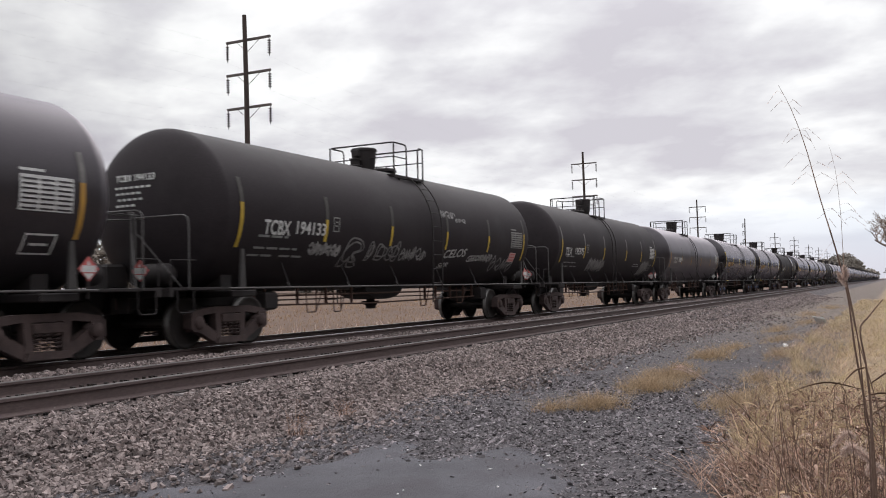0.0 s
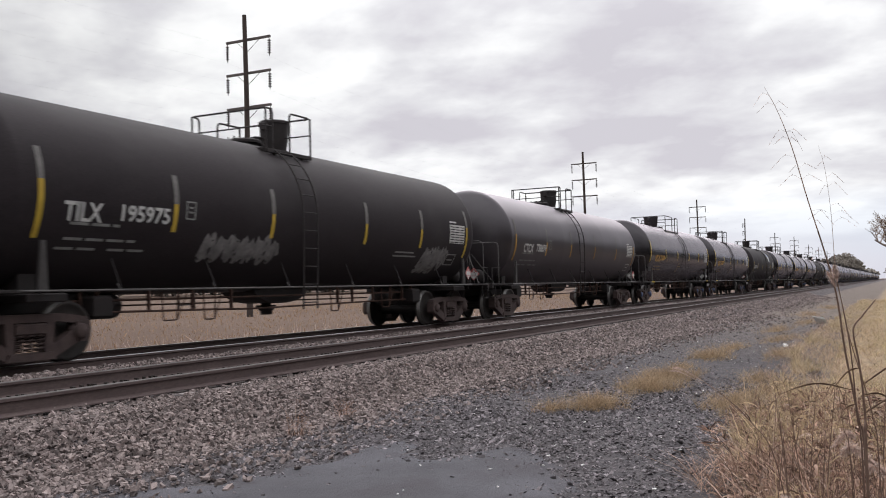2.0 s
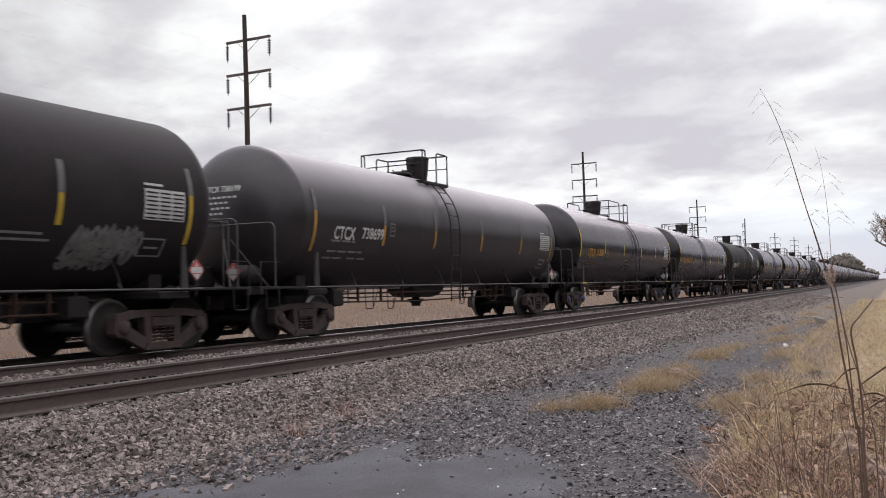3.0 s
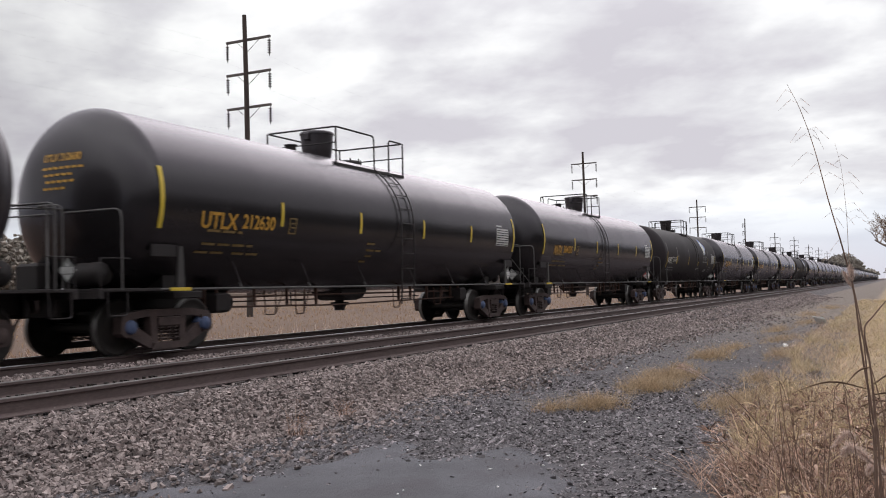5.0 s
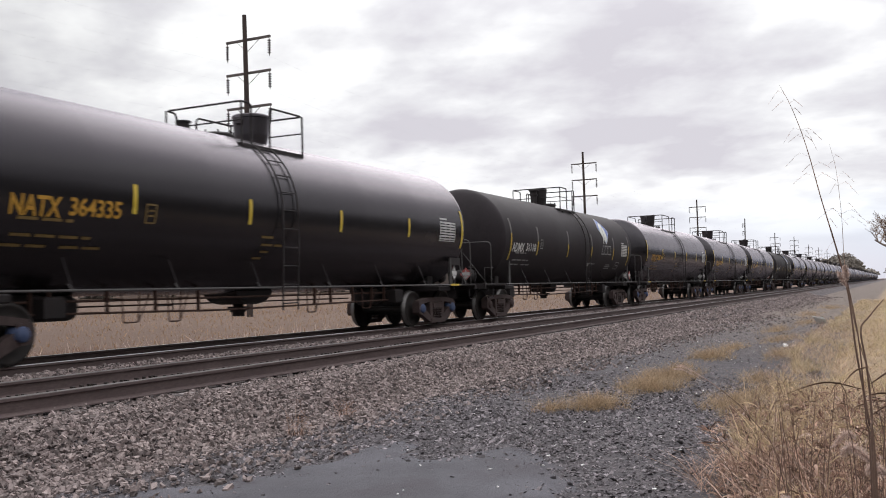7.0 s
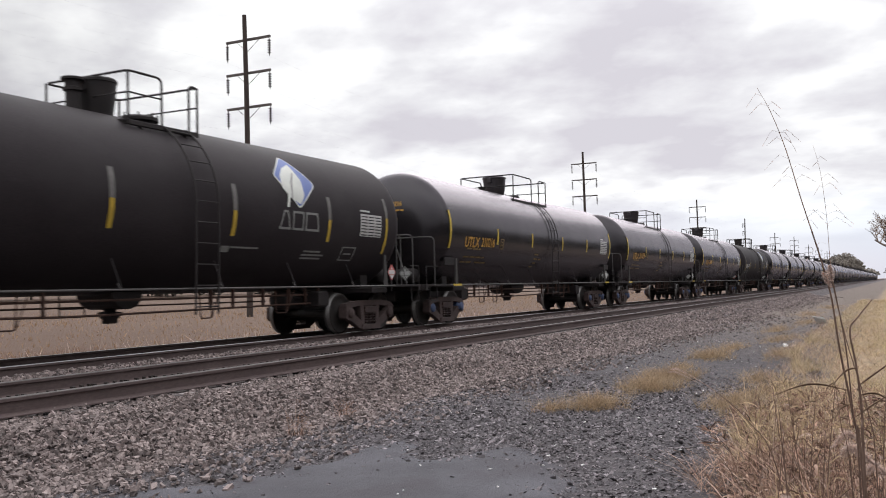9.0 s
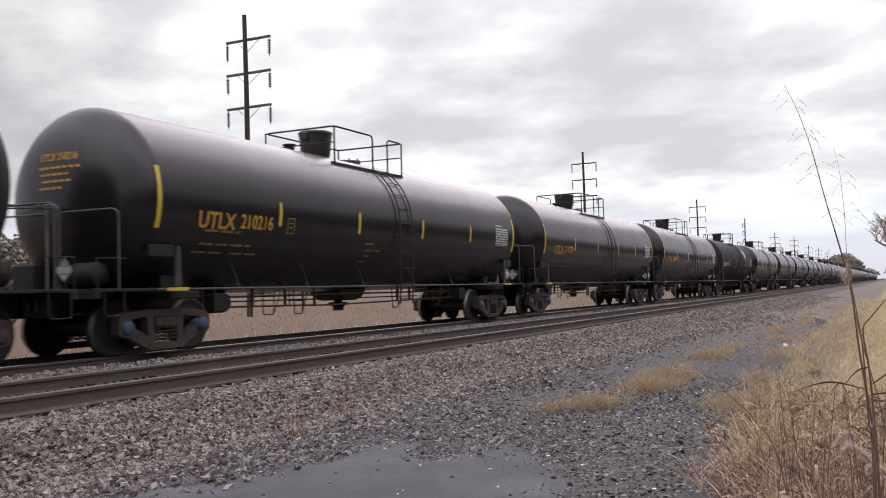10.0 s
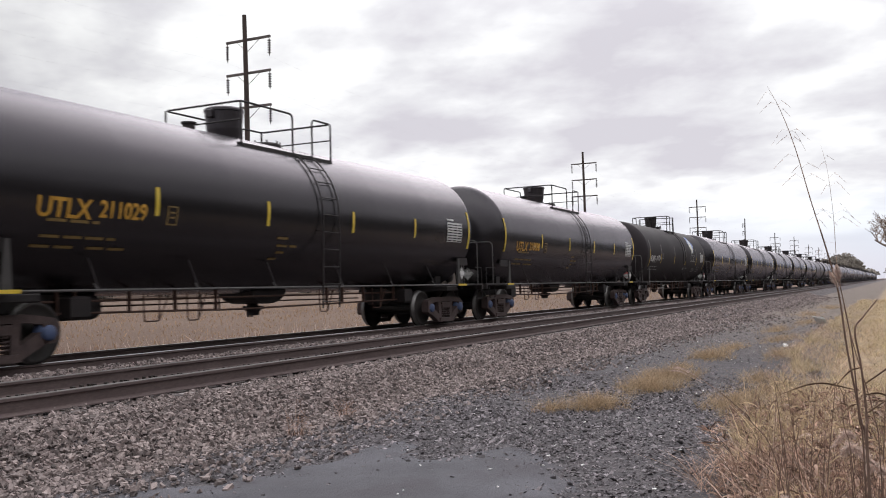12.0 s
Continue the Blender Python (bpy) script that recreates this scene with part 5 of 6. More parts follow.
def build_train():
    # style, lettering, spray, emblem, middle of the car along the line at the start
    near = (("c", "", (), False, 2.52, "satin black tank car with faded white data table"),
            ("t", "TCBX 194133", SPRAY_A, False, 20.55, "weathered matte black tank car with grey graffiti"),
            ("l", "TILX 195975", SPRAY_B, False, 38.65, "matte black tank car with half-yellow strips"),
            ("c", "CTCX 738699", (), False, 56.75, "satin grey-black tank car with white lettering"),
            ("u", "UTLX 212630", (), False, 75.0, "glossy black tank car with yellow lettering"),
            ("n", "NATX 364335", (), False, 93.2, "glossy black tank car with yellow lettering and blue bearing caps"),
            ("a", "ADMX 31110", (), True, 111.62, "matte black tank car with a blue diamond emblem"),
            ("u", "UTLX 210216", (), False, 129.75, "glossy black tank car with yellow lettering"),
            ("u", "UTLX 211029", (), False, 148.05, "glossy black tank car with yellow lettering"),
            ("u", "UTLX 210080", (), False, 166.1, "glossy black tank car with yellow lettering"),
            ("a", "ADMX 29724", (), True, 184.2, "matte black tank car with a blue diamond emblem"),
            ("u", "", (), False, 202.4, "glossy black tank car"))
    for style, marks, spray, logo, x, label in near:
        car = build_car(style, marks, label, spray, logo)
        CARS.append((car, x))
    base = {"u": CARS[11][0], "t": CARS[0][0]}
    order = "uuuutuuuttuuutuuuuttuuuutuuuuttuuuu"
    for i, o in enumerate(order):
        x = 202.4 + 18.15 * (i + 1)
        CARS.append((copy_thing(base[o], pose(x, Y2, ZR)), x))


# ---- power line ----
def build_poles():
    yp, gap, first = 34.0, 66.3, 43.54
    pole = thing("utility_pole", "dark creosoted wooden power pole with three crossarms", "utility pole", "power line poles")
    h = 18.45
    part("shaft", Shape().tube([(0, 0, -0.5), (0.05, 0, h * 0.4), (0.03, 0, h * 0.75), (-0.07, 0, h)], 0.19, 12, r_end=0.125), M_POLE, pole)
    for k, z in enumerate((17.04, 15.03, 12.98)):
        arm = part("crossarm", Shape().box(0.19, 0.31, -1.62, 1.62, z - 0.07, z + 0.07, 0.01), M_ARM, pole, "weathered wooden crossarm")
        brace = Shape()
        for y in (-1, 1):
            brace.tube([(0.25, y * 0.85, z - 0.05), (0.17, 0, z - 0.75)], 0.018, 5)
        part("brace", brace, M_PIPE, arm)
        for y in (-1, 1):
            s = Shape()
            prof = [(0.02, 0.0), (0.02, -0.12)]
            for i in range(6):
                q = -0.14 - i * 0.145
                prof += [(0.03, q), (0.115, q - 0.05), (0.125, q - 0.07), (0.04, q - 0.085), (0.03, q - 0.13)]
            prof += [(0.02, -1.05), (0.02, -1.12)]
            s.lathe(prof, 10, "z", (0.25, y * 1.55, z - 0.05))
            part("insulator_string", s, M_INSUL, arm, "string of dark disc insulators")
    pole.matrix_basis = pose(first, yp, -0.35)
    stand = {i: first + i * gap for i in range(-1, 12)}
    stand.update({2: 183.2, 3: 247.8, 4: 314.1, 5: 378.5, 6: 445.0})
    sink = {2: -0.33, 3: -0.24, 4: -1.1, 5: 0.3, 6: -0.6}
    for i in range(-1, 12):
        if i:
            copy_thing(pole, pose(stand[i], yp, -0.35 + sink.get(i, 0.0), 0, 0.3 * math.sin(i * 5), 86 if i == 3 else 2 * math.sin(i * 3)))
    for k, z in enumerate((17.04, 15.03, 12.98)):
        for y in (-1.55, 1.55):
            s = Shape()
            for i in range(-1, 8):
                xa, span = stand[i], stand[i + 1] - stand[i]
                path = [(xa + span * j / 10 + 0.25, yp + y, z - 1.55 - 1.1 * 4 * (j / 10) * (1 - j / 10)) for j in range(11)]
                s.tube(path, 0.0016, 4, close=False)
            thing("power_wire", "thin grey overhead power wire", "wire", "power wires", data=s, mat=M_WIRE)


# ---- plants ----
def blades(n, place, height, width, lean, seg=3, curl=0.5, head=0.0):
    """Many tapering, curving blades of grass as one array. place(i) gives the root."""
    roots = np.array([place(i) for i in range(n)], float)
    h = rng.uniform(height[0], height[1], n)
    a = rng.uniform(0, 2 * np.pi, n)
    le = rng.uniform(lean[0], lean[1], n)
    w = rng.uniform(width[0], width[1], n)
    cu = rng.uniform(0, curl, n)
    b = a + np.pi / 2 + rng.uniform(-0.8, 0.8, n)
    vs = []
    for k in range(seg + 1):
        t = k / seg
        out = h * (le * t + cu * t * t)
        z = h * (t - 0.35 * cu * t * t)
        c = roots + np.stack([np.cos(a) * out, np.sin(a) * out, z], 1)
        ww = w * (1 - t * 0.85) * (1 + head * (4 if k == seg - 1 else 0))
        side = np.stack([np.cos(b) * ww, np.sin(b) * ww, 0 * ww], 1)
        vs += [c - side, c + side]
    v = np.stack(vs, 1)
    f = []
    for k in range(seg):
        f.append([2 * k, 2 * k + 1, 2 * k + 3, 2 * k + 2])
    f = np.array(f)[None] + (np.arange(n) * (2 * seg + 2))[:, None, None]
    return v.reshape(-1, 3), f.reshape(-1, 4)


def curled(n, place, length, width, rise, curl):
    """Withered leaves: short ribbons that start at place(i), point anywhere and curl over."""
    c = np.array([place(i) for i in range(n)], float)
    step = rng.uniform(length[0], length[1], n) / 5
    az, el = rng.uniform(0, 2 * np.pi, n), rng.uniform(rise[0], rise[1], n)
    cu = rng.uniform(curl[0], curl[1], n) / 5
    turn = rng.normal(0, 0.18, n)
    w, roll = rng.uniform(width[0], width[1], n), rng.uniform(-1.2, 1.2, n)
    vs = []
    for k in range(6):
        ww = w * (0.45, 1.0, 1.0, 0.85, 0.6, 0.12)[k]
        r = roll + 0.25 * k * np.sign(turn)
        side = np.stack([-np.sin(az) * np.cos(r) * ww, np.cos(az) * np.cos(r) * ww, np.sin(r) * ww], 1)
        vs += [c - side, c + side]
        c = c + np.stack([np.cos(az) * np.cos(el), np.sin(az) * np.cos(el), np.sin(el)], 1) * step[:, None]
        c[:, 2] = np.maximum(c[:, 2], 0.012)
        el, az = el - cu, az + turn
    v = np.stack(vs, 1)
    f = np.array([[2 * k, 2 * k + 1, 2 * k + 3, 2 * k + 2] for k in range(5)])[None] + (np.arange(n) * 12)[:, None, None]
    return v.reshape(-1, 3), f.reshape(-1, 4)


def grass(name, label, n, place, height, width, lean, mat, **kw):
    v, f = blades(n, place, height, width, lean, **kw)
    ob = new(name, bulk_mesh(name, v, f, mat))
    return tagged(ob, label, "grass", kind="stuff")


def build_field_grass():
    def reed(i):
        x = 4 + 110 * rng.random() ** 1.5
        return (x, rng.uniform(15.6, 19.5), -0.37)
    grass("reed_grass", "strip of tan dry grass beyond the tracks", 30000, reed, (0.12, 0.40), (0.0025, 0.0055), (0, 0.9), M_TAN)

    def russet(i):
        x = 4 + 13.5 * rng.random() ** 0.8
        return (x, rng.uniform(16.0, 18.5) + 0.05 * x, -0.37)
    grass("russet_grass", "tall russet dry weeds beyond the tracks", 12000, russet, (0.25, 0.8), (0.002, 0.0045), (0, 0.6), M_RUSSET)

    def pale(i):
        x = 5 + 40 * rng.random() ** 1.3
        return (x + 0.5 * noise.noise((x * 2.0, 0, 3)), 15.8 + 2.6 * rng.random(), -0.37)
    grass("pale_seed_grass", "pale bleached seed heads above the dry grass", 900, pale, (0.45, 0.95), (0.003, 0.007), (0, 0.5), M_PLUME, head=0.8)

    def stubble(i):
        y = 20 + 45 * rng.random() ** 1.6
        return (rng.uniform(5, 140), y, ground_height(0, y) - 0.02)
    grass("field_stubble", "tan dry crop stubble in the field", 26000, stubble, (0.07, 0.22), (0.012, 0.03), (0, 0.6), M_TAN, seg=2)


def build_tufts():
    for i, (x, y, l, w, n) in enumerate(((10.95, 3.32, 0.55, 0.34, 1500), (10.5, 3.75, 0.35, 0.2, 350), (13.0, 3.15, 0.75, 0.46, 2100), (14.6, 3.25, 0.9, 0.46, 2200), (16.2, 3.4, 0.5, 0.22, 400), (18.9, 3.35, 1.2, 0.46, 1700), (21.2, 3.3, 1.2, 0.3, 700),
                                         (11.4, 1.80, 0.75, 0.30, 1300), (12.5, 1.5, 0.8, 0.36, 1400), (14.5, 1.9, 1.0, 0.26, 600), (19.5, 2.1, 1.6, 0.3, 900), (24.5, 2.6, 2.0, 0.35, 900), (29.0, 3.2, 2.4, 0.4, 900), (34.0, 2.7, 3.0, 0.5, 900),
                                         (42.0, 3.3, 4.0, 0.6, 1000), (52.0, 3.0, 5.0, 0.7, 1000))):
        def root(k):
            a, r = rng.uniform(0, 2 * np.pi), rng.random() ** 0.8
            q = 1 + 0.75 * noise.noise((math.cos(a) * 2.2, math.sin(a) * 2.2, i * 3.1))
            return (l * r * q * math.cos(a), w * r * q * math.sin(a), 0.0)
        v, f = blades(n, root, (0.03, 0.24), (0.0013, 0.0034), (0.2, 1.7), curl=1.0)
        ob = new("grass_tuft", bulk_mesh("grass_tuft", v, f, M_TUFT))
        ob.matrix_basis = pose(x, y, 0.0, 0, 0, rnd.uniform(-4, 4))
        tagged(ob, "low golden dry grass tuft growing in gravel", "grass tuft", "grass tufts")

    def verge(i):
        x = 7.5 + 60 * rng.random() ** 1.8
        edge = 0.75 + 0.055 * min(x, 22) + 0.3 * noise.noise((x * 0.6, 0, 1))
        y = edge - 3.2 * rng.random() ** 1.3
        if noise.noise((x * 1.1, y * 2.4, 6)) < 0.0 and rng.random() < 0.7:
            return verge(i)
        return (x, y, 0.03)
    def low(i):
        x = 6.6 + 26 * rng.random() ** 1.5
        edge = 0.95 + 0.05 * min(x, 22) + 0.45 * noise.noise((x * 0.9, 0, 7))
        return (x, edge - 2.2 * rng.random() ** 1.6, 0.02)
    grass("verge_thatch", "flattened brown thatch along the verge", 6000, low, (0.06, 0.26), (0.0016, 0.004), (0.5, 1.8), M_STRAWDK, curl=0.9)
    grass("verge_grass", "golden dry grass on the verge", 22000, verge, (0.06, 0.22), (0.002, 0.0055), (0.3, 1.5), M_STRAW, curl=1.0)

    def patchy(i):
        while True:
            x, y, z = verge(i)
            if noise.noise((x * 0.5, y * 1.1, 4)) > 0.0:
                return (x, y, z)
    grass("sage_grass", "greenish-gold dry grass in patches on the verge", 11000, patchy, (0.08, 0.27), (0.002, 0.005), (0.2, 1.1), M_SAGE, curl=0.9)

    def brown(i):
        while True:
            x = 4.6 + 6.4 * rng.random()
            edge = min(1.16 + 0.17 * (x - 6.6), 1.65) + 0.22 * noise.noise((x * 2.2, 0, 5))
            y = edge - 2.0 * rng.random() ** 1.2
            if y > 0.05 * x - 0.5:
                return (x, y, 0.015 + 0.30 * min(1.0, max(0.0, edge - y) / 0.9) * rng.random() ** 1.5)
    # leaf tones pushed darker and paler to stand for shaded gaps and highlights
    for name, label, n, wide, mat in (("withered_leaves", "pinkish-brown withered leaves and stalks at the gravel edge", 1900, 0.012, M_STRAWDK),
                                      ("russet_leaves", "dark russet withered leaves low on the verge", 2600, 0.011, M_REED),
                                      ("pale_leaves", "pale leaf curls low on the verge", 500, 0.011, M_PLUME)):
        v, f = curled(n, brown, (0.04, 0.19), (0.0015, wide), (-0.3, 1.35), (0.1, 1.7))
        tagged(new(name, bulk_mesh(name, v, f, mat)), label, "leaves", kind="stuff")


RIGHT = Vector((math.cos(YAW), -math.sin(YAW), 0))
AHEAD = Vector((math.sin(YAW), math.cos(YAW), 0))
SWAY = []


def clump(x, y, n, spread, hi, mat, label, thick=0.0035, stems=8):
    """A clump of dry weeds: many thin blades, some stiff stems with drooping leaves."""
    root = tagged(new("weed_clump"), label, "weeds", "dry weed clumps")
    root.matrix_basis = pose(x, y, 0.0)

    def place(i):
        a, r = rng.uniform(0, 2 * np.pi), spread * rng.random() ** 0.7
        return (r * math.cos(a), r * math.sin(a), 0.0)
    # the dark and pale blades put shade and highlights into the clump's colours
    for k, (name, share, tint) in enumerate((("grass_mat", 0.34, mat), ("dark_mat", 0.36, M_REED), ("pale_mat", 0.17, M_PLUME))):
        v, f = blades(int(n * share), place, (hi * 0.25, hi * (1.1 - 0.2 * k)), (thick * 0.4, thick * (1.6 - 0.2 * k)), (0.02, 1.0), seg=4, curl=0.8)
        part(name, bulk_mesh(name, v, f, tint), tint, root)["kind"] = "stuff"

    def high(i):
        a, b, _ = place(i)
        return (a, b, hi * 0.6 * rng.random() ** 1.5)
    v, f = curled(n // 2, high, (0.05, 0.20), (thick * 0.6, thick * 2.2), (-0.3, 1.4), (0.1, 1.7))
    part("leaf_litter", bulk_mesh("leaf_litter", v, f, mat), mat, root)["kind"] = "stuff"
    s = Shape()
    for i in range(stems):
        a, b, _ = place(i)
        h = hi * rnd.uniform(0.6, 1.15)
        q = rnd.uniform(0, 6.28)
        l = rnd.uniform(0.05, 0.35) * h
        path = smooth_path([(a, b, 0), (a + l * 0.3 * math.cos(q), b + l * 0.3 * math.sin(q), h * 0.5), (a + l * math.cos(q), b + l * math.sin(q), h)], 3)
        s.tube(path, 0.0024, 5, r_end=0.0009)
        for j in range(2):
            p = path[rnd.randint(2, len(path) - 1)]
            w = rnd.uniform(0, 6.28)
            ll = rnd.uniform(0.05, 0.16)
            s.tube(smooth_path([p, p + Vector((math.cos(w) * ll * 0.6, math.sin(w) * ll * 0.6, ll * 0.4)), p + Vector((math.cos(w) * ll, math.sin(w) * ll, ll * rnd.uniform(-0.3, 0.7)))], 3), 0.0018, 4, r_end=0.0006)
    part("stem_tangle", s, M_REED, root)["kind"] = "stuff"
    return root


def plume(root, p, bend, size):
    """A nodding, fuzzy seed head on a thin stalk."""
    top = p + Vector((bend.x * 0.4, bend.y * 0.4, size * 1.6))
    tip = p + Vector((bend.x * 1.3, bend.y * 1.3, size * 1.1))
    path = smooth_path([Vector((p.x - bend.x * 0.3, p.y - bend.y * 0.3, 0)), p, top, tip], 6)
    s = Shape().tube(path, 0.0016, 4, r_end=0.0008)
    part("stalk", s, M_STEM, root)
    fuzz(root, path[-9:], size)


def fuzz(root, head, size):
    """Fine hairs round a seed head that follows nine points."""
    k = 900
    c = np.array([tuple(head[int(q)].lerp(head[min(int(q) + 1, 8)], q - int(q))) for q in np.linspace(0, 7.99, k)])
    u = rng.normal(size=(k, 3))
    u /= np.linalg.norm(u, axis=1)[:, None]
    fall = np.sin(np.linspace(0.25, 3.0, k))[:, None]
    e = c + u * size * 0.25 * fall
    w = np.cross(u, rng.normal(size=(k, 3)))
    w = w / np.linalg.norm(w, axis=1)[:, None] * 0.0095 * size
    v = np.stack([c - w, c + w, e], 1).reshape(-1, 3)
    part("seed_plume", bulk_mesh("seed_plume", v, np.arange(3 * k).reshape(-1, 3), M_PLUME), M_PLUME, root, "fuzzy pinkish seed plume")


def build_clumps():
    for d, r, n, spread, hi, mat in ((6.8, 2.45, 420, 0.45, 0.42, M_STRAWDK), (6.2, 2.35, 420, 0.42, 0.5, M_STRAWDK), (5.6, 2.15, 380, 0.4, 0.52, M_STRAWDK),
                                                    (4.9, 1.95, 380, 0.32, 0.55, M_STRAW), (5.1, 2.35, 420, 0.4, 0.7, M_STRAWDK), (4.2, 1.85, 360, 0.3, 0.62, M_STRAWDK),
                                                    (7.6, 2.9, 420, 0.5, 0.5, M_STRAW), (8.6, 3.5, 450, 0.6, 0.55, M_STRAW), (6.4, 2.9, 420, 0.5, 0.6, M_STRAW),
                                                    (10.5, 4.1, 450, 0.7, 0.5, M_STRAW), (4.4, 2.2, 380, 0.35, 0.75, M_STRAWDK), (3.7, 1.75, 300, 0.28, 0.66, M_STRAWDK)):
        p = AHEAD * d + RIGHT * r
        clump(p.x, p.y, n, spread, hi, mat, "clump of dry brown weeds and grass beside gravel", thick=0.0045, stems=10)
    for x, y, hi in ((7.95, 5.6, 0.38), (9.3, 5.9, 0.3)):
        clump(x, y, 60, 0.12, hi, M_STRAWDK, "small dry weed in the ballast edge", 0.002, 6)


def build_stalks():
    """Upright brown stalks with withered hanging leaves, rising out of the weeds: depth ahead, place across, height, lean across."""
    g = random.Random(77)
    for d, u, h, lean in ((4.3, 1.50, 0.78, 0.06), (4.5, 1.66, 0.86, -0.05), (4.8, 1.72, 0.72, 0.10), (4.2, 1.68, 0.80, 0.03), (5.0, 1.92, 0.88, -0.08), (4.6, 1.86, 0.94, 0.07),
                          (4.1, 1.80, 0.82, -0.03), (5.4, 2.10, 0.80, 0.05), (5.2, 2.30, 0.86, -0.06), (4.0, 1.60, 0.62, -0.10), (5.8, 2.15, 0.66, 0.02), (4.4, 2.05, 0.98, 0.04)):
        p = AHEAD * d + RIGHT * u
        weed = tagged(new("dry_stalk"), "upright brown dry stalk with withered hanging leaves", "weed", "dry stalks")
        weed.matrix_basis = pose(p.x, p.y, 0.0, 0, 0, math.degrees(math.atan2(RIGHT.y, RIGHT.x)))
        path = smooth_path([(0, 0, 0), (lean * 0.3, 0.02, h * 0.5), (lean, 0, h)], 5)
        part("stalk", Shape().tube(path, 0.0042, 6, r_end=0.0016), M_STEM, weed)
        for j in range(g.randint(3, 5)):
            s = Shape()
            c = path[g.randint(4, len(path) - 1)]
            side, l = g.choice((-1, 1)), g.uniform(0.07, 0.17)
            tip = c + Vector((side * l * 0.6, g.uniform(-0.05, 0.05), -l * g.uniform(0.2, 0.9)))
            mid = c + Vector((side * l * 0.45, 0, l * g.uniform(0.0, 0.25)))
            v = []
            lp = smooth_path([c, mid, tip], 4)
            for i, q in enumerate(lp):
                w = 0.0062 * math.sin(math.pi * min(1, 0.2 + 0.8 * i / (len(lp) - 1)))
                v += [q + Vector((0, -w * 0.6, w)), q, q + Vector((0, w * 0.6, w))]
            s.add(v, [q for i in range(len(lp) - 1) for q in ((3 * i, 3 * i + 1, 3 * i + 4, 3 * i + 3), (3 * i + 1, 3 * i + 2, 3 * i + 5, 3 * i + 4))], True)
            part("leaf", s, g.choice((M_STRAWDK, M_DRYLEAF, M_STRAW)), weed)


def build_foxtails():
    """Nodding foxtails near the eye: depth ahead, place across, height, droop across, size."""
    for d, u, z, droop, size in ((3.2, 1.33, 0.70, 0.11, 0.125), (3.3, 1.46, 0.62, 0.10, 0.12), (3.4, 1.19, 0.52, 0.07, 0.10), (3.6, 1.60, 0.72, -0.09, 0.10)):
        p = AHEAD * d + RIGHT * u
        weed = tagged(new("foxtail_weed"), "dry foxtail grass with a nodding pinkish plume", "weed", "foxtail weeds")
        weed.matrix_basis = pose(p.x, p.y, 0.0)
        plume(weed, Vector((0, 0, z)), RIGHT * droop, size)


def tall_stem(d, pts, thick, label, seeds, leaves, hairy=0.0):
    """A tall dry grass stem close to the eye. pts: across and up, in metres, in a plane d ahead."""
    foot = EYE + AHEAD * d + RIGHT * pts[0][0]
    root = tagged(new("dry_weed"), label, "weed", "tall dry weeds")
    az = math.degrees(math.atan2(RIGHT.y, RIGHT.x))
    base = pose(foot.x, foot.y, 0, 0, 0, az)
    root.matrix_basis = base
    path = smooth_path([(u - pts[0][0], 0, w + EYE.z) for u, w in pts], 5)
    cut = int(len(path) * (0.62 if seeds else 1.0))
    part("stalk", Shape().tube(path[:cut], thick, 7, r_end=thick * (0.5 if seeds else 0.35)), M_STEM, root)
    if seeds:
        # paler colour stands for sky glare; the leaning stalk is pale itself
        part("upper_stalk", Shape().tube(path[cut - 1:], thick * 0.42, 6, r_end=thick * 0.10), M_STRAWDK, root, "paler upper stalk")
    g = random.Random(int(d * 100) + len(pts))
    s = Shape()
    k = len(path)
    for i in range(seeds):
        p = path[int(k * (0.62 + 0.37 * g.random()))]
        q, l = g.uniform(-1, 1), g.uniform(0.012, 0.05)
        side = 1 if g.random() < 0.5 else -1
        tip = p + Vector((side * l, q * l * 0.6, -l * g.uniform(0.1, 0.9)))
        mid = p + (tip - p) * 0.45 + Vector((0, 0, l * 0.35))
        s.tube(smooth_path([p, mid, tip], 3), 0.0002, 4)
        for j in range(3):
            c = mid + (tip - mid) * (j / 2)
            dd = (tip - mid).normalized() * 0.007
            s.tube([c - dd * 0.6, c, c + dd * 0.6], 0.0005, 4, r_end=0.0002)
    if seeds:
        part("seed_head", s, M_PLUME, root)
    s = Shape()
    for t, side, l, droop in leaves:
        p = path[int((k - 1) * t)]
        tip = p + Vector((side * l, g.uniform(-0.03, 0.03), -droop))
        mid = p + Vector((side * l * 0.5, 0, l * 0.12 - droop * 0.3))
        lp = smooth_path([p, mid, tip], 5)
        v = []
        for i, c in enumerate(lp):
            w = 0.0026 * math.sin(math.pi * min(1, 0.15 + 0.85 * i / (len(lp) - 1)))
            v += [c + Vector((0, -w * 0.7, w)), c + Vector((0, 0, -w * 0.3)), c + Vector((0, w * 0.7, w))]
        s.add(v, [q for i in range(len(lp) - 1) for q in ((3 * i, 3 * i + 1, 3 * i + 4, 3 * i + 3), (3 * i + 1, 3 * i + 2, 3 * i + 5, 3 * i + 4))], True)
    if leaves:
        part("leaf_blade", s, M_DRYLEAF, root)
    if hairy:
        tip = path[-9:]
        fuzz(root, tip, hairy)
        fuzz(root, [p + Vector((-0.012 * (i / 8), 0.006, -0.012)) for i, p in enumerate(tip)], hairy * 0.8)
    SWAY.append((root, base, d))
    return root


def pix_plane(d, *pp):
    """Across and up, in metres, of directions given in thousandths of the view's depth."""
    return [(u * d / 1000, w * d / 1000) for u, w in pp]


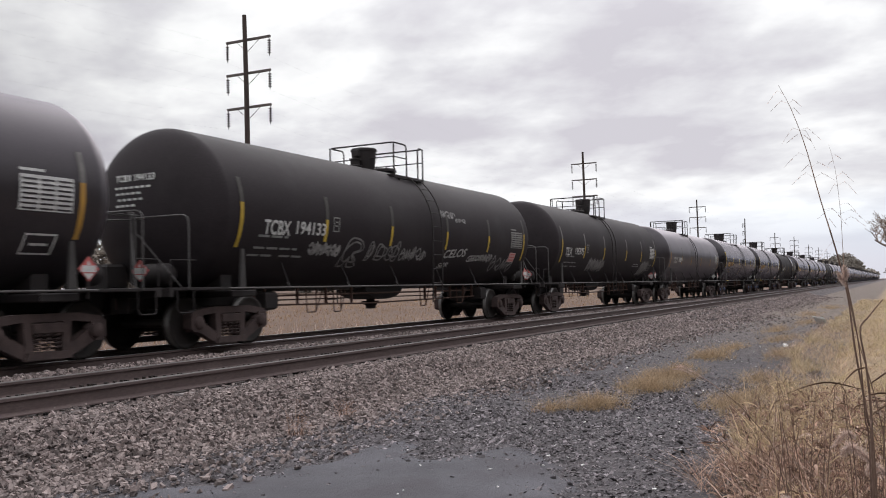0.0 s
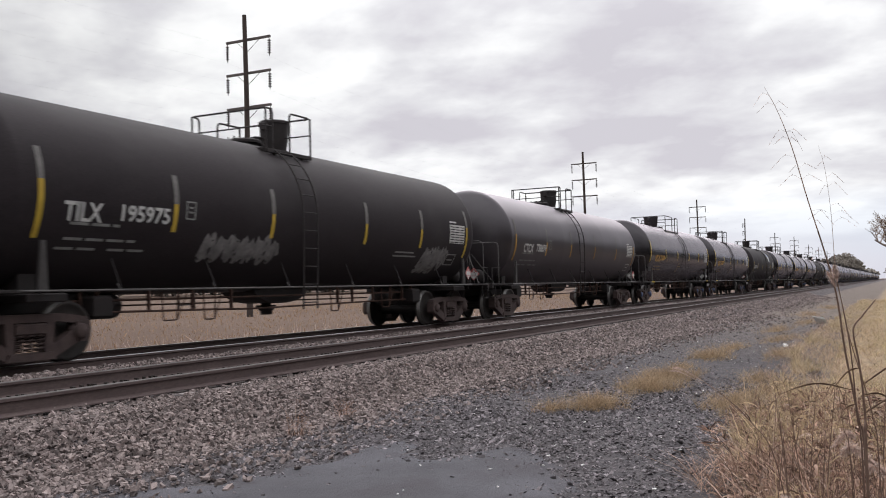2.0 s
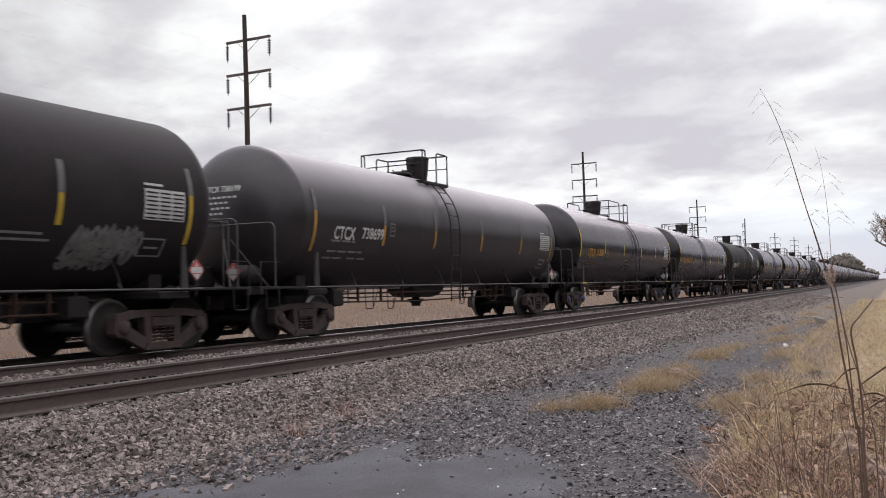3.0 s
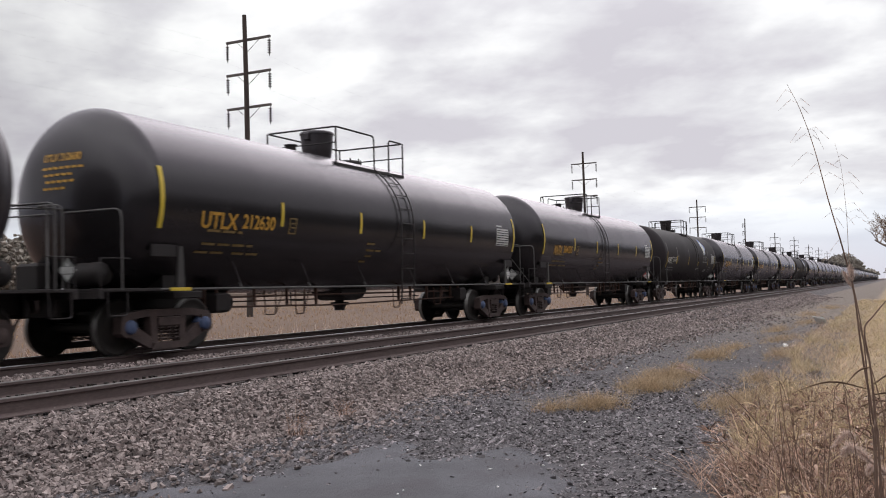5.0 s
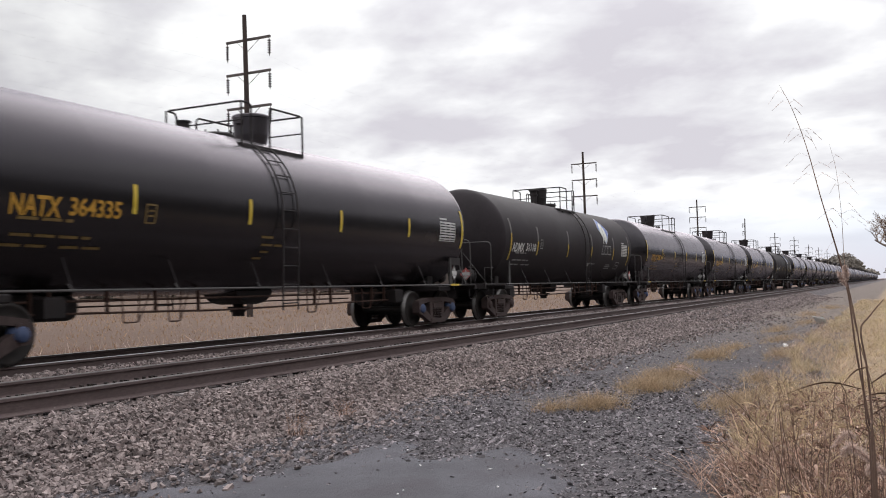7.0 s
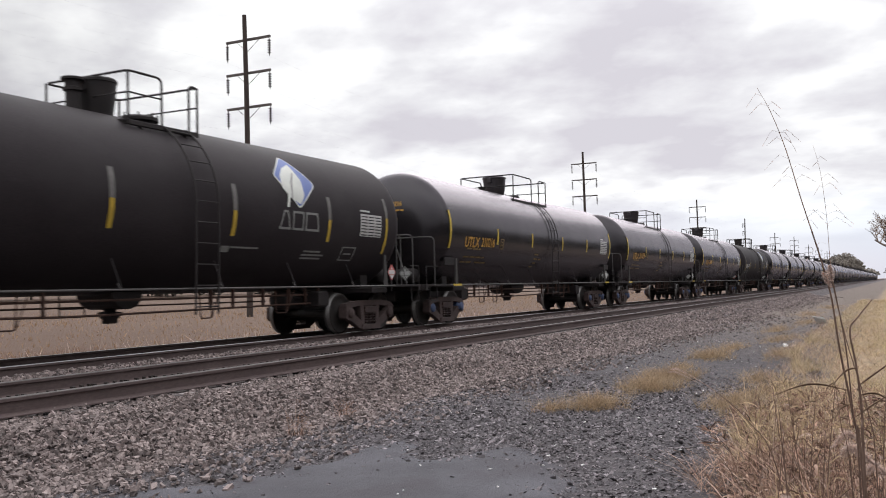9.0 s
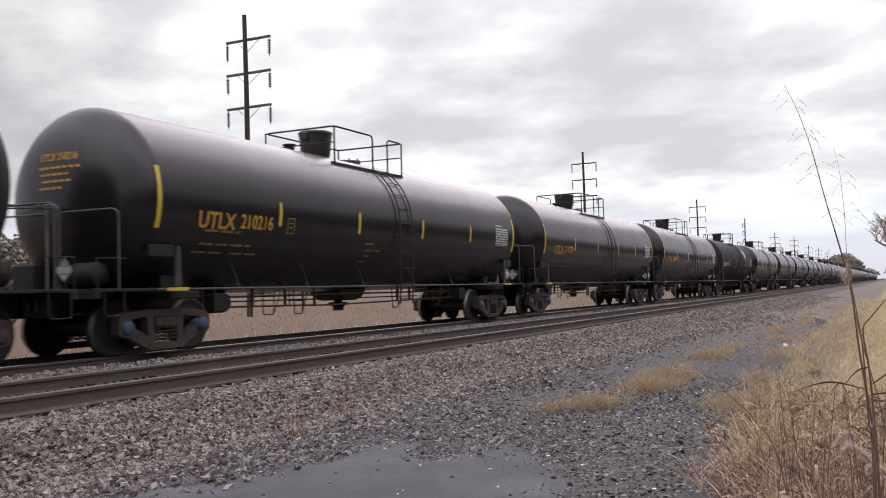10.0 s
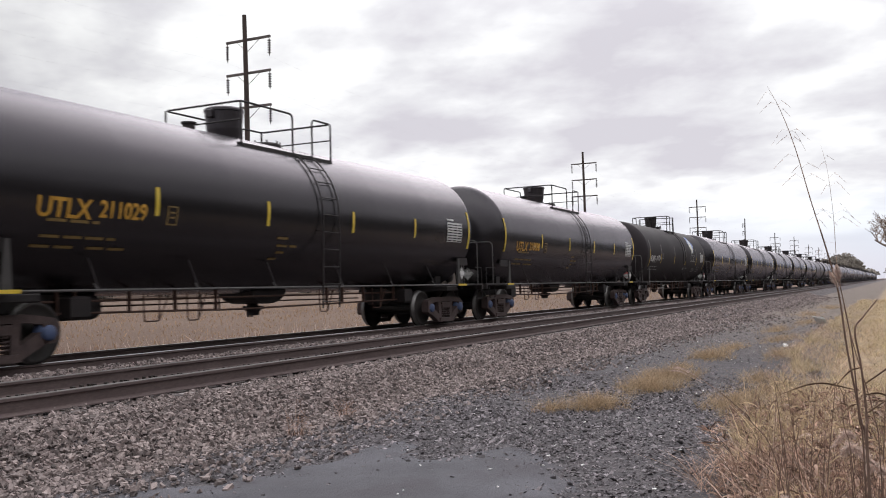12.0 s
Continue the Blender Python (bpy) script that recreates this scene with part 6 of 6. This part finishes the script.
def build_stems():
    tall_stem(1.9, [(0.872, -1.48)] + pix_plane(1.9, (457, -229), (451, -150), (441, -77), (435, -16), (424, 34), (410, 87), (396, 145), (382, 187), (369, 214)), 0.0030,
              "tall thin dry grass stem with an open seed head", 16, ((0.285, -1, 0.16, 0.012), (0.24, 1, 0.10, -0.06), (0.26, -1, 0.05, 0.06)))
    tall_stem(2.1, [(0.99, -1.48)] + pix_plane(2.1, (469, -229), (465, -150), (445, -65), (436, -10), (433, 21), (432, 71), (428, 120), (422, 148)), 0.0016,
              "slender dry grass stem with a sparse seed head", 10, ())
    tall_stem(1.75, [(0.80, -1.48)] + pix_plane(1.75, (455, -235), (456, -150), (453, -96), (448, -56), (458, -41), (474, -23)), 0.0030,
              "bent dry weed stem with hanging leaves", 0, ((0.45, 1, 0.09, -0.06), (0.4, 1, 0.07, 0.03), (0.5, -1, 0.05, 0.05)))
    tall_stem(1.78, [(0.79, -1.48)] + pix_plane(1.78, (452, -235), (449, -150), (446, -80), (442, -45), (439, -25), (436, -8), (434, 6), (433, 16)), 0.0018,
              "dry weed stem with a ragged pinkish plume", 0, (), 0.042)
    tall_stem(2.4, [(0.90, -1.48)] + pix_plane(2.4, (367, -232), (361, -160), (358, -123), (356, -105)), 0.0014,
              "short dry weed stem with a drooping dark leaf", 0, ((0.95, 1, 0.02, 0.09), (0.7, -1, 0.03, 0.05)))
    tall_stem(4.0, [(1.52, -1.48)] + pix_plane(4.0, (356, -200), (329, -150), (295, -116), (259, -92), (247, -90)), 0.0030,
              "pale dry stalk leaning out over the gravel", 4, (), 0.05)
    tall_stem(2.2, [(0.99, -1.48)] + pix_plane(2.2, (438, -230), (430, -160), (427, -125), (424, -108)), 0.0014,
              "short dry weed stem with curled dark leaves", 0, ((0.98, -1, 0.03, 0.05), (0.93, 1, 0.02, 0.08)))


def build_bare_tree(x, y, h, seed, label):
    g = random.Random(seed)
    tree = tagged(new("bare_tree"), label, "tree", "bare trees")
    tree.matrix_basis = pose(x, y, 0)
    s, tw = Shape(), Shape()

    def grow(p, d, l, r, depth):
        q = p + d * l * 0.5 + Vector((g.uniform(-1, 1), g.uniform(-1, 1), 0)) * l * 0.06
        e = p + d * l
        (s if depth < 3 else tw).tube([p, q, e], r, 6 if depth < 3 else 4, r_end=r * 0.6)
        if depth >= 6:
            return
        for i in range(3):
            a = Vector((g.uniform(-1, 1), g.uniform(-1, 1), g.uniform(-0.15, 0.7)))
            nd = (d * 0.75 + a * 0.75).normalized()
            grow(p + d * l * g.uniform(0.55, 1.0), nd, l * g.uniform(0.55, 0.8), r * 0.55, depth + 1)
    grow(Vector((0, 0, -0.1)), Vector((0.03, 0, 1)).normalized(), h * 0.27, h * 0.022, 0)
    part("trunk", s, M_BARK, tree)
    part("crown", tw, M_TWIG, tree, "crown of fine leafless twigs")


def build_far_trees():
    g = random.Random(3)

    def clump_tree(x, y, h, w, n=110, leaf=M_FAR, low=0.36):
        tree = tagged(new("far_tree"), "tree with olive-brown or dark clumped foliage", "tree", "distant trees")
        tree.matrix_basis = pose(x, y, ground_height(x, y) - 0.05)
        s = Shape().tube([(0, 0, 0), (0.1, 0, h * 0.35), (0, 0.1, h * 0.8)], 0.02 * h, 6, r_end=0.006 * h)
        for i in range(5):
            a = g.uniform(0, 6.28)
            s.tube([(0, 0, h * g.uniform(0.25, 0.5)), (math.cos(a) * w * 0.6, math.sin(a) * w * 0.6, h * g.uniform(0.5, 0.85))], 0.008 * h, 5, r_end=0.003 * h)
        part("trunk", s, M_BARK, tree)
        u = rng.normal(size=(n, 3))
        u /= np.linalg.norm(u, axis=1)[:, None]
        rr = rng.random(n) ** 0.45
        pl = u * rr[:, None] * np.array([w, w, h * low]) + np.array([0, 0, h * (0.98 - low)])
        pl[:, 2] += 0.1 * h * np.sin(pl[:, 0] * 3 / w + x)
        v, f = rough_stones(pl, rng.uniform(0.05, 0.13, n) * h * (0.36 if n > 800 else 0.5 if n > 300 else 1.1), 0.5, True)
        part("crown", bulk_mesh("crown", v, f, leaf), leaf, tree)
    for i in range(9):
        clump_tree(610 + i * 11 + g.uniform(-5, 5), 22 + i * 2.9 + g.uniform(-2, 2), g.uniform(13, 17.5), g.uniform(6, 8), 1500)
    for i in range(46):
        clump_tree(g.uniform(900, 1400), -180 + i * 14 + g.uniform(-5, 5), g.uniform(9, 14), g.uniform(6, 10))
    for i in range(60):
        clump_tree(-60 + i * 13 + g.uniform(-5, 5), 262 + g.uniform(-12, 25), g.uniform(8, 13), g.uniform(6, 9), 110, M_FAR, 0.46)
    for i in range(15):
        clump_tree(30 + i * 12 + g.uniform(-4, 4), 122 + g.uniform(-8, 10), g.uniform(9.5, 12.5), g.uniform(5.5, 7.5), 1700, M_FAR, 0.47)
    for i in range(46):                                  # tall unseen trees added close behind the eye, dark in the tanks' gloss
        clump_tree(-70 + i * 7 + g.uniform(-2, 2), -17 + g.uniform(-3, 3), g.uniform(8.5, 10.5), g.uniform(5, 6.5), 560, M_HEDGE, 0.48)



build_train()
build_poles()
build_field_grass()
build_tufts()
build_clumps()
build_stalks()
build_foxtails()
build_stems()
build_bare_tree(58.0, -1.25, 11.0, 5, "leafless tree with fine brown twigs on the verge")
build_far_trees()
build_stones(BALLAST)


# ---- what moves ----
def gone(t):
    """How far the train has rolled; it slows a little."""
    return 11.3 * t - 0.0225 * t * t


def motions():
    for i, (car, x) in enumerate(CARS):
        walk(car, [(t, pose(x - gone(t), Y2, ZR)) for t in range(0, 13, 2)])
    for car, x in CARS[:13]:
        for w in car.children:
            if w.name.startswith("wheelset"):
                a, b, c = w.location
                walk(w, [(f / FPS, pose(a, b, c, 0, -math.degrees(gone(f / FPS) / 0.457), 0)) for f in range(0, 361)])
    # wind in the tall stems: degrees of lean, time by time
    gusts = ((0, 0.2), (0.4, 0.0), (0.8, 0.2), (1.2, 0.4), (1.6, -0.5), (2.0, -0.7), (2.4, -0.2), (2.8, -1.1), (3.2, -0.8), (4.0, 0.0), (4.8, 0.75), (5.2, 0.75), (5.6, 1.3), (6.0, 1.45), (6.4, 0.1),
             (6.8, 0.2), (7.2, 0.3), (8.0, -0.4), (8.8, -0.95), (9.0, -1.15), (9.2, -0.7), (9.4, -0.45), (9.6, 0.1), (9.8, 0.25), (10.0, 0.55), (10.2, 1.3), (10.4, 1.55), (10.6, 1.75), (10.8, 0.3),
             (11.0, -2.1), (11.2, -1.9), (11.4, 0.1), (11.7, 0.2), (12.0, -0.5))
    for i, (stem, base, d) in enumerate(SWAY):
        k = (1.0, 0.85, 0.6, 0.8, 0.5, 0.9, 0.5)[i]
        walk(stem, [(t, base @ pose(0, 0, 0, 0, g * k, 0)) for t, g in gusts])


motions()
